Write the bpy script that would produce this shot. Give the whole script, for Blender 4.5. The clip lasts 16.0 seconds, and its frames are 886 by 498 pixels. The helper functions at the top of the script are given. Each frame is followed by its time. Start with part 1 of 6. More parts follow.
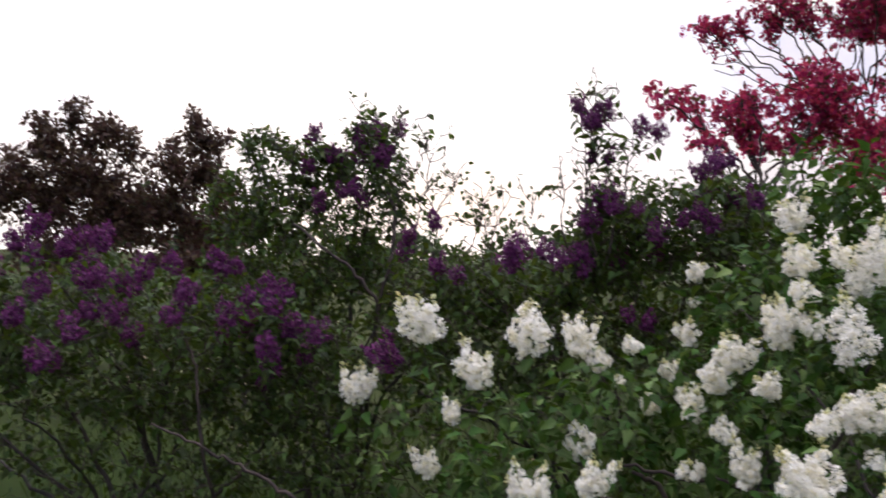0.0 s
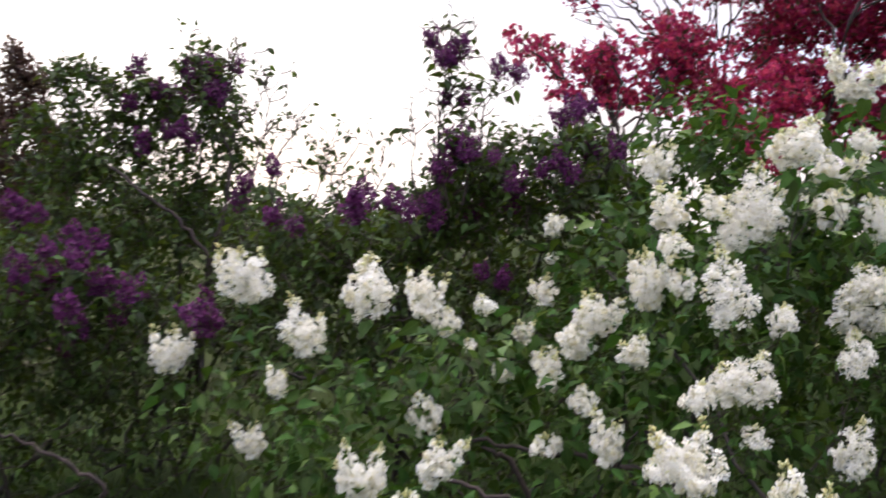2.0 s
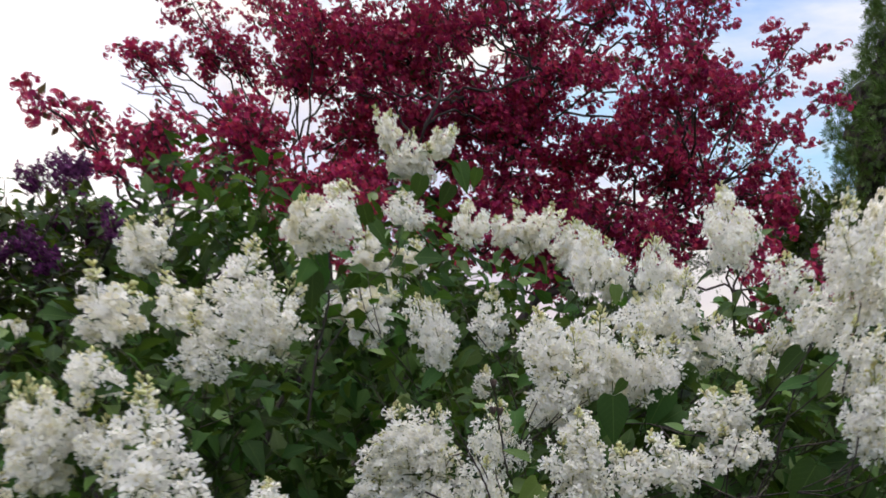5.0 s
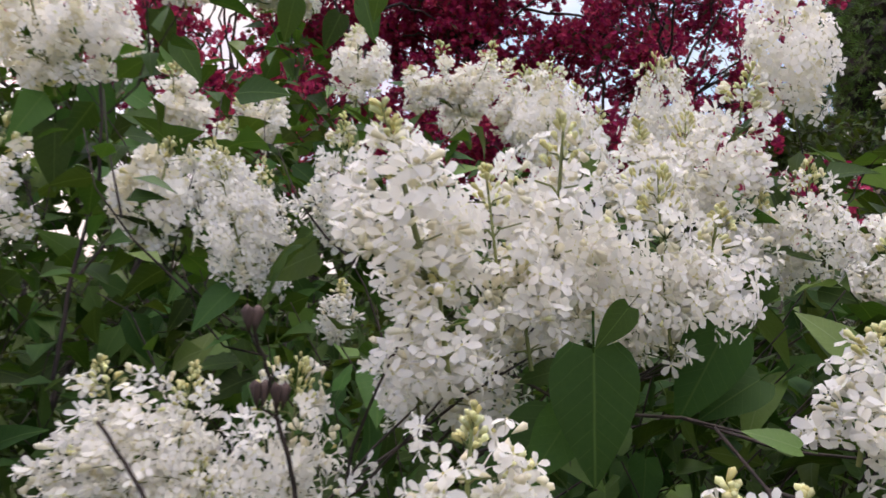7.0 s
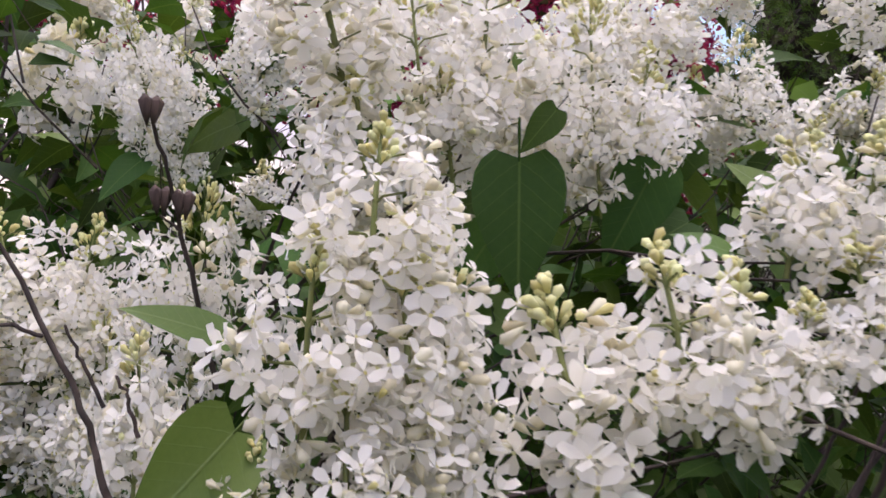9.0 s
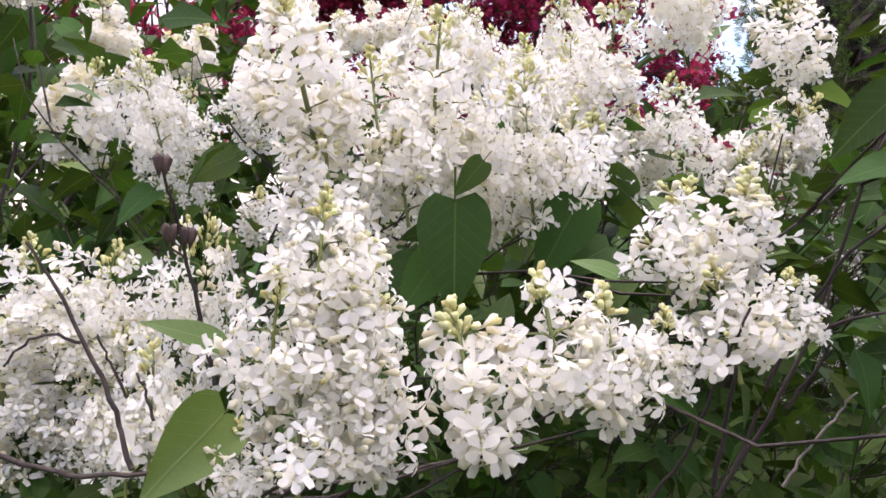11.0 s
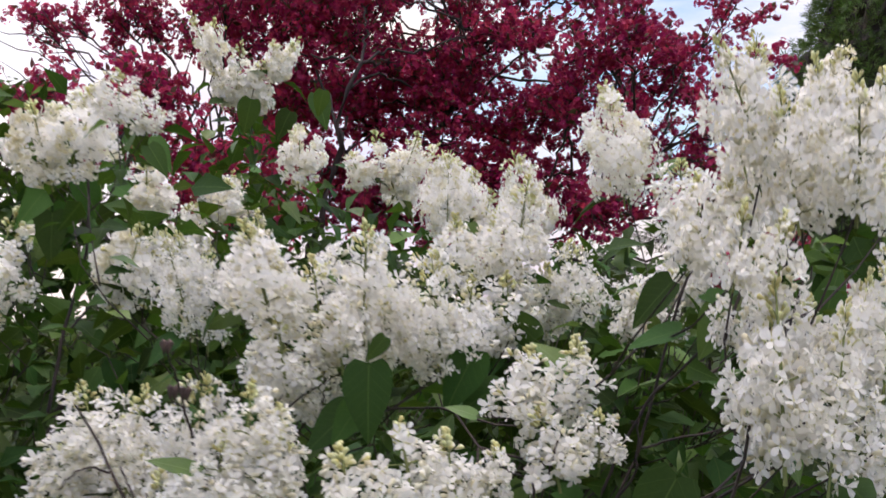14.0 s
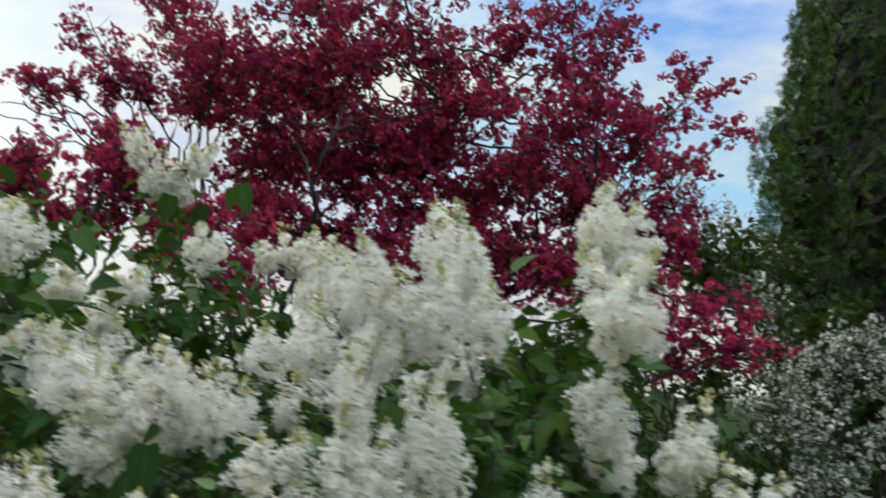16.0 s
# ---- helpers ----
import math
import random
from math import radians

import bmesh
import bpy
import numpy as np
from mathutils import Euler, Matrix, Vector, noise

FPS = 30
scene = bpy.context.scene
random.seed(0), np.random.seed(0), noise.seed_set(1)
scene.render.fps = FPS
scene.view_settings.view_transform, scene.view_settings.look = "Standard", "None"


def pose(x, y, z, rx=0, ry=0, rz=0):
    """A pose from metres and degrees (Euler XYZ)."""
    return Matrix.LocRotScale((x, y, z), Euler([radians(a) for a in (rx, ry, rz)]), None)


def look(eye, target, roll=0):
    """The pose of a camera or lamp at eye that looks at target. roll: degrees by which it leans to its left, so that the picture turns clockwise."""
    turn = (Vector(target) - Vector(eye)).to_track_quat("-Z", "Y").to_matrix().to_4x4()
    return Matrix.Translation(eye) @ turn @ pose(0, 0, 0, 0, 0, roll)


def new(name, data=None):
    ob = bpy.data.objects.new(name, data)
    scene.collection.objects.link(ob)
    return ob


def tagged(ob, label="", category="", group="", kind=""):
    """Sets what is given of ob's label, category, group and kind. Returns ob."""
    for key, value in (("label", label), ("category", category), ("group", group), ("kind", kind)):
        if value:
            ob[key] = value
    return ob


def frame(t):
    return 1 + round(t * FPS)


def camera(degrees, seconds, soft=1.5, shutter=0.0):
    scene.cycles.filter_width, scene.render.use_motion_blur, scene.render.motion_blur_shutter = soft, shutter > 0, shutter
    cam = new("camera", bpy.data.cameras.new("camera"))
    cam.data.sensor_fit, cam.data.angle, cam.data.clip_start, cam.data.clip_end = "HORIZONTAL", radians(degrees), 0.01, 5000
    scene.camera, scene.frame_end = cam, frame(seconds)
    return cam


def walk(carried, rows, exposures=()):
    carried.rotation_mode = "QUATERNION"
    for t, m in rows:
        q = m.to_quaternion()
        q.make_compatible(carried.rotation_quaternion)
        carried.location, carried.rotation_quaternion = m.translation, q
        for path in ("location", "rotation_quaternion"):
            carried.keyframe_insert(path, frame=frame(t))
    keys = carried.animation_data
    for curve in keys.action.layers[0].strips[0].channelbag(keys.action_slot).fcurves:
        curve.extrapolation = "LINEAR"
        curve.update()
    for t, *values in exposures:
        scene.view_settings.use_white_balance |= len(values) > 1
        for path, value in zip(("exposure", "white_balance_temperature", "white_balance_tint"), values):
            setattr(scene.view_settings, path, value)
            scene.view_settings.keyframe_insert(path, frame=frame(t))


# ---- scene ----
cam = camera(53.4, 16.0, soft=1.6, shutter=0.45)
PATH = [
    (0, (0.039, 0.007, 1.612), (0.006, 2.007, 1.635), 1.5),
    (0.5, (0.089, 0.028, 1.603), (0.19, 2.025, 1.579), 1.9),
    (1, (0.08, 0.089, 1.588), (0.267, 2.078, 1.51), 1.6),
    (1.5, (0.081, 0.242, 1.565), (0.295, 2.229, 1.478), 2.2),
    (2, (0.127, 0.421, 1.585), (0.417, 2.399, 1.521), 2.3),
    (2.5, (0.162, 0.621, 1.589), (0.729, 2.539, 1.606), 1.6),
    (3, (0.222, 0.759, 1.626), (1.007, 2.595, 1.729), 1.4),
    (3.5, (0.386, 0.846, 1.631), (1.176, 2.675, 1.811), 2.3),
    (4, (0.528, 0.908, 1.655), (1.349, 2.713, 1.914), 1.7),
    (4.5, (0.631, 1.048, 1.616), (1.615, 2.771, 1.865), 2.8),
    (4.7, (0.678, 1.127, 1.612), (1.739, 2.804, 1.862), 3.4),
    (6.8, (1.272, 1.772, 1.589), (2.415, 3.411, 1.656), 2.8),
    (7, (1.294, 1.8, 1.588), (2.463, 3.421, 1.653), 2.7),
    (7.5, (1.325, 1.829, 1.579), (2.529, 3.425, 1.638), 3.1),
    (8, (1.326, 1.849, 1.555), (2.569, 3.415, 1.608), 4.1),
    (8.5, (1.327, 1.843, 1.529), (2.605, 3.381, 1.547), 4.1),
    (9, (1.318, 1.814, 1.517), (2.609, 3.342, 1.512), 3.5),
    (9.2, (1.31, 1.797, 1.519), (2.602, 3.324, 1.511), 3.2),
    (11.3, (1.275, 1.715, 1.53), (2.544, 3.261, 1.54), 3.2),
    (11.5, (1.272, 1.712, 1.531), (2.534, 3.263, 1.544), 3.1),
    (12, (1.263, 1.69, 1.536), (2.509, 3.254, 1.56), 2.9),
    (12.5, (1.267, 1.653, 1.541), (2.497, 3.229, 1.586), 3.1),
    (13, (1.259, 1.613, 1.552), (2.446, 3.22, 1.635), 2.9),
    (13.5, (1.262, 1.538, 1.568), (2.411, 3.169, 1.713), 2.4),
    (14, (1.226, 1.49, 1.583), (2.394, 3.102, 1.774), 1.8),
    (14.5, (1.127, 1.433, 1.609), (2.313, 3.029, 1.824), 1.4),
    (15, (1.127, 1.365, 1.617), (2.304, 2.961, 1.881), 2.0),
    (15.5, (1.184, 1.216, 1.653), (2.25, 2.872, 1.999), 2.0),
    (16, (1.277, 1.118, 1.638), (2.427, 2.726, 1.942), 2.8),
]
walk(cam, [(t, look(eye, target, roll)) for t, eye, target, roll in PATH],
     [(0.0, 0.28, 6800, 12), (0.5, -0.12, 6800, 8), (1.0, -0.03, 6700, 6), (1.5, 0.38, 6780, 5), (2.5, 0.68, 6850, 17), (3.0, 0.70, 6880, 17), (4.0, 0.40, 6850, 16), (4.5, 0.19, 6730, 5),
      (7.0, 0.34, 6950, 15), (8.0, 0.62, 6950, 18), (9.0, 0.50, 6950, 19), (11.5, 1.0, 6920, 18), (12.5, 0.85, 6880, 16), (13.5, 0.46, 6880, 14), (14.0, 0.37, 6830, 13), (14.5, 0.12, 6780, 13), (15.0, 0.06, 6700, 11), (15.5, -0.01, 6620, 3), (16.0, -0.06, 6600, -6)])


# ---------------------------------------------------------------- sky and light
SUN_EL, SUN_TURN = 12.0, -8.0          # evening sun behind the shrubs, veiled by thin cloud

world = bpy.data.worlds.new("evening_sky")
scene.world = world
world.use_nodes = True
wn, wl = world.node_tree.nodes, world.node_tree.links
wn.clear()
w_out = wn.new("ShaderNodeOutputWorld")
w_bg = wn.new("ShaderNodeBackground")
w_sky = wn.new("ShaderNodeTexSky")
w_sky.sky_type = "NISHITA"
w_sky.sun_disc = False
w_sky.sun_elevation = radians(SUN_EL)
w_sky.sun_rotation = radians(SUN_TURN)
w_sky.air_density, w_sky.dust_density, w_sky.ozone_density = 1.0, 0.5, 4.0
w_co = wn.new("ShaderNodeTexCoord")
w_map = wn.new("ShaderNodeMapping")
w_map.inputs["Scale"].default_value = (1.6, 1.6, 5.0)
w_noise = wn.new("ShaderNodeTexNoise")
w_noise.inputs["Scale"].default_value = 1.7
w_noise.inputs["Detail"].default_value = 7.0
w_noise.inputs["Roughness"].default_value = 0.55
w_ramp = wn.new("ShaderNodeValToRGB")
w_ramp.color_ramp.elements[0].position, w_ramp.color_ramp.elements[1].position = 0.46, 0.71
w_gain = wn.new("ShaderNodeVectorMath")
w_gain.operation = "MULTIPLY"
w_gain.inputs[1].default_value = (0.36, 0.285, 0.425)
w_mix = wn.new("ShaderNodeMix")
w_mix.data_type = "RGBA"
w_sep = wn.new("ShaderNodeSeparateXYZ")          # overcast brightens upward; the unseen zenith is boosted far more to light the flowers
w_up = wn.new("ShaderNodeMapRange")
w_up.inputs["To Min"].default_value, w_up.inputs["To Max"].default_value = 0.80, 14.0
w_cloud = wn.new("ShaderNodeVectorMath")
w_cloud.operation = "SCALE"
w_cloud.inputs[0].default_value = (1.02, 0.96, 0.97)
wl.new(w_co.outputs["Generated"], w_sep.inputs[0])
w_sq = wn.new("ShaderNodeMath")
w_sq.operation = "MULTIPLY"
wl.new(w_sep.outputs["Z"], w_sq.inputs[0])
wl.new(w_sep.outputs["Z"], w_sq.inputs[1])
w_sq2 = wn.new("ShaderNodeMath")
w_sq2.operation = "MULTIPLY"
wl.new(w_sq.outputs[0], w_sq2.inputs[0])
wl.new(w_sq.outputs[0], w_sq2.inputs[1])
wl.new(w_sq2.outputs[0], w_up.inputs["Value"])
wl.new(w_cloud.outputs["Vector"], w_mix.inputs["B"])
wl.new(w_co.outputs["Generated"], w_map.inputs["Vector"])
wl.new(w_map.outputs["Vector"], w_noise.inputs["Vector"])
w_bank = wn.new("ShaderNodeMapRange")            # cloud banks gather towards the horizon
w_bank.inputs["From Min"].default_value, w_bank.inputs["From Max"].default_value = 0.12, 0.5
w_bank.inputs["To Min"].default_value, w_bank.inputs["To Max"].default_value = 0.13, 0.0
w_thick = wn.new("ShaderNodeMath")
w_thick.operation = "ADD"
wl.new(w_sep.outputs["Z"], w_bank.inputs["Value"])
wl.new(w_noise.outputs["Fac"], w_thick.inputs[0])
wl.new(w_bank.outputs["Result"], w_thick.inputs[1])
wl.new(w_thick.outputs[0], w_ramp.inputs["Fac"])
wl.new(w_sky.outputs["Color"], w_gain.inputs[0])
w_veil = wn.new("ShaderNodeVectorMath")           # thin cloud veils the glare round the sun
w_veil.operation = "MINIMUM"
w_low = wn.new("ShaderNodeMapRange")
w_low.inputs["From Max"].default_value = 0.17
w_cap = wn.new("ShaderNodeMix")                   # the evening glow lies along the horizon
w_cap.data_type = "RGBA"
w_cap.inputs["A"].default_value, w_cap.inputs["B"].default_value = (1.32, 1.02, 0.80, 1), (1.24, 1.25, 1.33, 1)
wl.new(w_sep.outputs["Z"], w_low.inputs["Value"])
wl.new(w_low.outputs["Result"], w_cap.inputs["Factor"])
w_dot = wn.new("ShaderNodeVectorMath")            # and is brightest round the sun
w_dot.operation = "DOT_PRODUCT"
w_dot.inputs[1].default_value = (math.sin(radians(SUN_TURN)) * math.cos(radians(7)), math.cos(radians(SUN_TURN)) * math.cos(radians(7)), math.sin(radians(7)))
w_far = wn.new("ShaderNodeMapRange")
w_far.inputs["From Min"].default_value, w_far.inputs["From Max"].default_value = 0.885, 0.985
w_hue = wn.new("ShaderNodeMix")
w_hue.data_type = "RGBA"
w_hue.inputs["A"].default_value, w_hue.inputs["B"].default_value = (0.53, 0.54, 0.74, 1), (1, 1, 1, 1)
w_fade = wn.new("ShaderNodeVectorMath")
w_fade.operation = "MULTIPLY"
wl.new(w_co.outputs["Generated"], w_dot.inputs[0])
wl.new(w_dot.outputs["Value"], w_far.inputs["Value"])
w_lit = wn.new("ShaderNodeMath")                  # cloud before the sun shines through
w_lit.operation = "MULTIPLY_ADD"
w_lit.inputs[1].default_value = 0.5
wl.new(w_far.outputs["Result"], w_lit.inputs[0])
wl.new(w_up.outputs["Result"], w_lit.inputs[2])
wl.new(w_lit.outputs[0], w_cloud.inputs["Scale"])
wl.new(w_cap.outputs["Result"], w_fade.inputs[0])
wl.new(w_far.outputs["Result"], w_hue.inputs["Factor"])
wl.new(w_hue.outputs["Result"], w_fade.inputs[1])
wl.new(w_fade.outputs["Vector"], w_veil.inputs[1])
wl.new(w_gain.outputs["Vector"], w_veil.inputs[0])
wl.new(w_veil.outputs["Vector"], w_mix.inputs["A"])
wl.new(w_ramp.outputs["Color"], w_mix.inputs["Factor"])
wl.new(w_mix.outputs["Result"], w_bg.inputs["Color"])
w_bg.inputs["Strength"].default_value = 1.0
wl.new(w_bg.outputs["Background"], w_out.inputs["Surface"])

sun_data = bpy.data.lights.new("sun", "SUN")
sun_data.energy, sun_data.angle, sun_data.color = 0.9, radians(12), (1.0, 0.78, 0.58)
sun = new("sun", sun_data)
_a, _e = radians(SUN_TURN), radians(SUN_EL)
_from = Vector((math.sin(_a) * math.cos(_e), math.cos(_a) * math.cos(_e), math.sin(_e)))
sun.matrix_world = look(_from * 50, (0, 0, 0))


# ---------------------------------------------------------------- materials
def node_mat(name):
    m = bpy.data.materials.new(name)
    m.use_nodes = True
    t = m.node_tree
    t.nodes.clear()
    out = t.nodes.new("ShaderNodeOutputMaterial")
    return m, t.nodes, t.links, out


def tissue(name, c1, c2, thin=0.3, rough=0.5, spread=0.35, hue=0.02, vein=None, grain=60.0, spec=0.35, dry=None, through_tint=None):
    """Leaves and petals: two tones by noise, each blade its own shade, light passing through."""
    m, n, l, out = node_mat(name)
    geo = n.new("ShaderNodeNewGeometry")
    info = n.new("ShaderNodeObjectInfo")
    co = n.new("ShaderNodeTexCoord")
    noise_a = n.new("ShaderNodeTexNoise")
    noise_a.inputs["Scale"].default_value = grain
    noise_a.inputs["Detail"].default_value = 3
    l.new(co.outputs["Object"], noise_a.inputs["Vector"])
    add = n.new("ShaderNodeMath")
    add.operation = "ADD"
    l.new(geo.outputs["Random Per Island"], add.inputs[0])
    l.new(info.outputs["Random"], add.inputs[1])
    frac = n.new("ShaderNodeMath")
    frac.operation = "FRACT"
    l.new(add.outputs[0], frac.inputs[0])
    blend = n.new("ShaderNodeMath")
    blend.operation = "MULTIPLY_ADD"
    blend.inputs[1].default_value = 0.6
    l.new(noise_a.outputs["Fac"], blend.inputs[0])
    half = n.new("ShaderNodeMath")
    half.operation = "MULTIPLY_ADD"
    half.inputs[1].default_value, half.inputs[2].default_value = 0.9, -0.25
    l.new(frac.outputs[0], half.inputs[0])
    l.new(half.outputs[0], blend.inputs[2])
    mix = n.new("ShaderNodeMix")
    mix.data_type = "RGBA"
    mix.inputs["A"].default_value, mix.inputs["B"].default_value = (*c1, 1), (*c2, 1)
    l.new(blend.outputs[0], mix.inputs["Factor"])
    hsv = n.new("ShaderNodeHueSaturation")
    rng_v = n.new("ShaderNodeMapRange")
    rng_v.inputs["To Min"].default_value, rng_v.inputs["To Max"].default_value = 1 - spread, 1 + spread
    turn = n.new("ShaderNodeMath")
    turn.operation = "MULTIPLY"
    turn.inputs[1].default_value = 7.31
    l.new(frac.outputs[0], turn.inputs[0])
    frac2 = n.new("ShaderNodeMath")
    frac2.operation = "FRACT"
    l.new(turn.outputs[0], frac2.inputs[0])
    l.new(frac2.outputs[0], rng_v.inputs["Value"])
    l.new(rng_v.outputs["Result"], hsv.inputs["Value"])
    rng_h = n.new("ShaderNodeMapRange")
    rng_h.inputs["To Min"].default_value, rng_h.inputs["To Max"].default_value = 0.5 - hue, 0.5 + hue
    l.new(frac.outputs[0], rng_h.inputs["Value"])
    l.new(rng_h.outputs["Result"], hsv.inputs["Hue"])
    l.new(mix.outputs["Result"], hsv.inputs["Color"])
    colour = hsv.outputs["Color"]
    bump_in = noise_a.outputs["Fac"]
    if vein:
        # midrib and side veins along the blade's own coordinates
        sep = n.new("ShaderNodeSeparateXYZ")
        l.new(co.outputs["UV"], sep.inputs[0])
        off = n.new("ShaderNodeMath")
        off.operation = "SUBTRACT"
        off.inputs[1].default_value = 0.5
        l.new(sep.outputs["X"], off.inputs[0])
        ab = n.new("ShaderNodeMath")
        ab.operation = "ABSOLUTE"
        l.new(off.outputs[0], ab.inputs[0])
        rib = n.new("ShaderNodeMapRange")
        rib.inputs["From Min"].default_value, rib.inputs["From Max"].default_value = 0.004, 0.014
        rib.inputs["To Min"].default_value, rib.inputs["To Max"].default_value = 1.0, 0.0
        l.new(ab.outputs[0], rib.inputs["Value"])
        slant = n.new("ShaderNodeMath")
        slant.operation = "MULTIPLY_ADD"
        slant.inputs[1].default_value = -0.9
        l.new(ab.outputs[0], slant.inputs[0])
        l.new(sep.outputs["Y"], slant.inputs[2])
        wave = n.new("ShaderNodeMath")
        wave.operation = "SINE"
        mul = n.new("ShaderNodeMath")
        mul.operation = "MULTIPLY"
        mul.inputs[1].default_value = 48.0
        l.new(slant.outputs[0], mul.inputs[0])
        l.new(mul.outputs[0], wave.inputs[0])
        side = n.new("ShaderNodeMapRange")
        side.inputs["From Min"].default_value, side.inputs["From Max"].default_value = 0.95, 1.0
        side.inputs["To Max"].default_value = 0.35
        l.new(wave.outputs[0], side.inputs["Value"])
        both = n.new("ShaderNodeMath")
        both.operation = "MAXIMUM"
        l.new(rib.outputs["Result"], both.inputs[0])
        l.new(side.outputs["Result"], both.inputs[1])
        vm = n.new("ShaderNodeMix")
        vm.data_type = "RGBA"
        vm.inputs["B"].default_value = (*vein, 1)
        fac = n.new("ShaderNodeMath")
        fac.operation = "MULTIPLY"
        fac.inputs[1].default_value = 0.32
        l.new(both.outputs[0], fac.inputs[0])
        l.new(fac.outputs[0], vm.inputs["Factor"])
        l.new(colour, vm.inputs["A"])
        colour = vm.outputs["Result"]
        bump_in = both.outputs[0]
    if dry:
        # brown specks and bruises
        spot = n.new("ShaderNodeTexNoise")
        spot.inputs["Scale"].default_value = 38.0
        l.new(co.outputs["Object"], spot.inputs["Vector"])
        cut = n.new("ShaderNodeMapRange")
        cut.inputs["From Min"].default_value, cut.inputs["From Max"].default_value = 0.66, 0.74
        cut.inputs["To Max"].default_value = 0.5
        l.new(spot.outputs["Fac"], cut.inputs["Value"])
        dm = n.new("ShaderNodeMix")
        dm.data_type = "RGBA"
        dm.inputs["B"].default_value = (*dry, 1)
        l.new(cut.outputs["Result"], dm.inputs["Factor"])
        l.new(colour, dm.inputs["A"])
        colour = dm.outputs["Result"]
    bs = n.new("ShaderNodeBsdfPrincipled")
    bs.inputs["Roughness"].default_value = rough
    bs.inputs["Specular IOR Level"].default_value = spec
    bump = n.new("ShaderNodeBump")
    bump.inputs["Strength"].default_value = 0.25
    bump.inputs["Distance"].default_value = 0.002
    l.new(bump_in, bump.inputs["Height"])
    l.new(bump.outputs["Normal"], bs.inputs["Normal"])
    l.new(colour, bs.inputs["Base Color"])
    tr = n.new("ShaderNodeBsdfTranslucent")
    if through_tint:
        tint = n.new("ShaderNodeVectorMath")
        tint.operation = "MULTIPLY"
        tint.inputs[1].default_value = through_tint
        l.new(colour, tint.inputs[0])
        l.new(tint.outputs["Vector"], tr.inputs["Color"])
    else:
        l.new(colour, tr.inputs["Color"])
    mx = n.new("ShaderNodeMixShader")
    mx.inputs["Fac"].default_value = thin
    l.new(bs.outputs["BSDF"], mx.inputs[1])
    l.new(tr.outputs["BSDF"], mx.inputs[2])
    l.new(mx.outputs["Shader"], out.inputs["Surface"])
    return m


def bark(name, c1, c2, scale=40.0, rough=0.85):
    m, n, l, out = node_mat(name)
    co = n.new("ShaderNodeTexCoord")
    mp = n.new("ShaderNodeMapping")
    mp.inputs["Scale"].default_value = (1, 1, 0.25)
    l.new(co.outputs["Object"], mp.inputs["Vector"])
    a = n.new("ShaderNodeTexNoise")
    a.inputs["Scale"].default_value, a.inputs["Detail"].default_value = scale, 6
    b = n.new("ShaderNodeTexVoronoi")
    b.inputs["Scale"].default_value = scale * 1.6
    l.new(mp.outputs["Vector"], a.inputs["Vector"])
    l.new(mp.outputs["Vector"], b.inputs["Vector"])
    ramp = n.new("ShaderNodeValToRGB")
    ramp.color_ramp.elements[0].position, ramp.color_ramp.elements[1].position = 0.35, 0.7
    ramp.color_ramp.elements[0].color, ramp.color_ramp.elements[1].color = (*c1, 1), (*c2, 1)
    l.new(a.outputs["Fac"], ramp.inputs["Fac"])
    bs = n.new("ShaderNodeBsdfPrincipled")
    bs.inputs["Roughness"].default_value = rough
    l.new(ramp.outputs["Color"], bs.inputs["Base Color"])
    bump = n.new("ShaderNodeBump")
    bump.inputs["Strength"].default_value, bump.inputs["Distance"].default_value = 0.6, 0.004
    l.new(b.outputs["Distance"], bump.inputs["Height"])
    l.new(bump.outputs["Normal"], bs.inputs["Normal"])
    l.new(bs.outputs["BSDF"], out.inputs["Surface"])
    return m


def grass_mat():
    m, n, l, out = node_mat("meadow_grass")
    co = n.new("ShaderNodeTexCoord")
    a = n.new("ShaderNodeTexNoise")
    a.inputs["Scale"].default_value, a.inputs["Detail"].default_value = 1.3, 8
    b = n.new("ShaderNodeTexNoise")
    b.inputs["Scale"].default_value, b.inputs["Detail"].default_value = 45.0, 4
    l.new(co.outputs["Object"], a.inputs["Vector"])
    l.new(co.outputs["Object"], b.inputs["Vector"])
    r1 = n.new("ShaderNodeValToRGB")
    r1.color_ramp.elements[0].color, r1.color_ramp.elements[1].color = (0.02, 0.035, 0.01, 1), (0.05, 0.075, 0.02, 1)
    l.new(a.outputs["Fac"], r1.inputs["Fac"])
    mix = n.new("ShaderNodeMix")
    mix.data_type, mix.blend_type = "RGBA", "MULTIPLY"
    mix.inputs["Factor"].default_value = 0.6
    l.new(r1.outputs["Color"], mix.inputs["A"])
    l.new(b.outputs["Color"], mix.inputs["B"])
    bs = n.new("ShaderNodeBsdfPrincipled")
    bs.inputs["Roughness"].default_value = 0.95
    bs.inputs["Specular IOR Level"].default_value = 0.03
    l.new(mix.outputs["Result"], bs.inputs["Base Color"])
    bump = n.new("ShaderNodeBump")
    bump.inputs["Strength"].default_value = 0.8
    l.new(b.outputs["Fac"], bump.inputs["Height"])
    l.new(bump.outputs["Normal"], bs.inputs["Normal"])
    l.new(bs.outputs["BSDF"], out.inputs["Surface"])
    return m


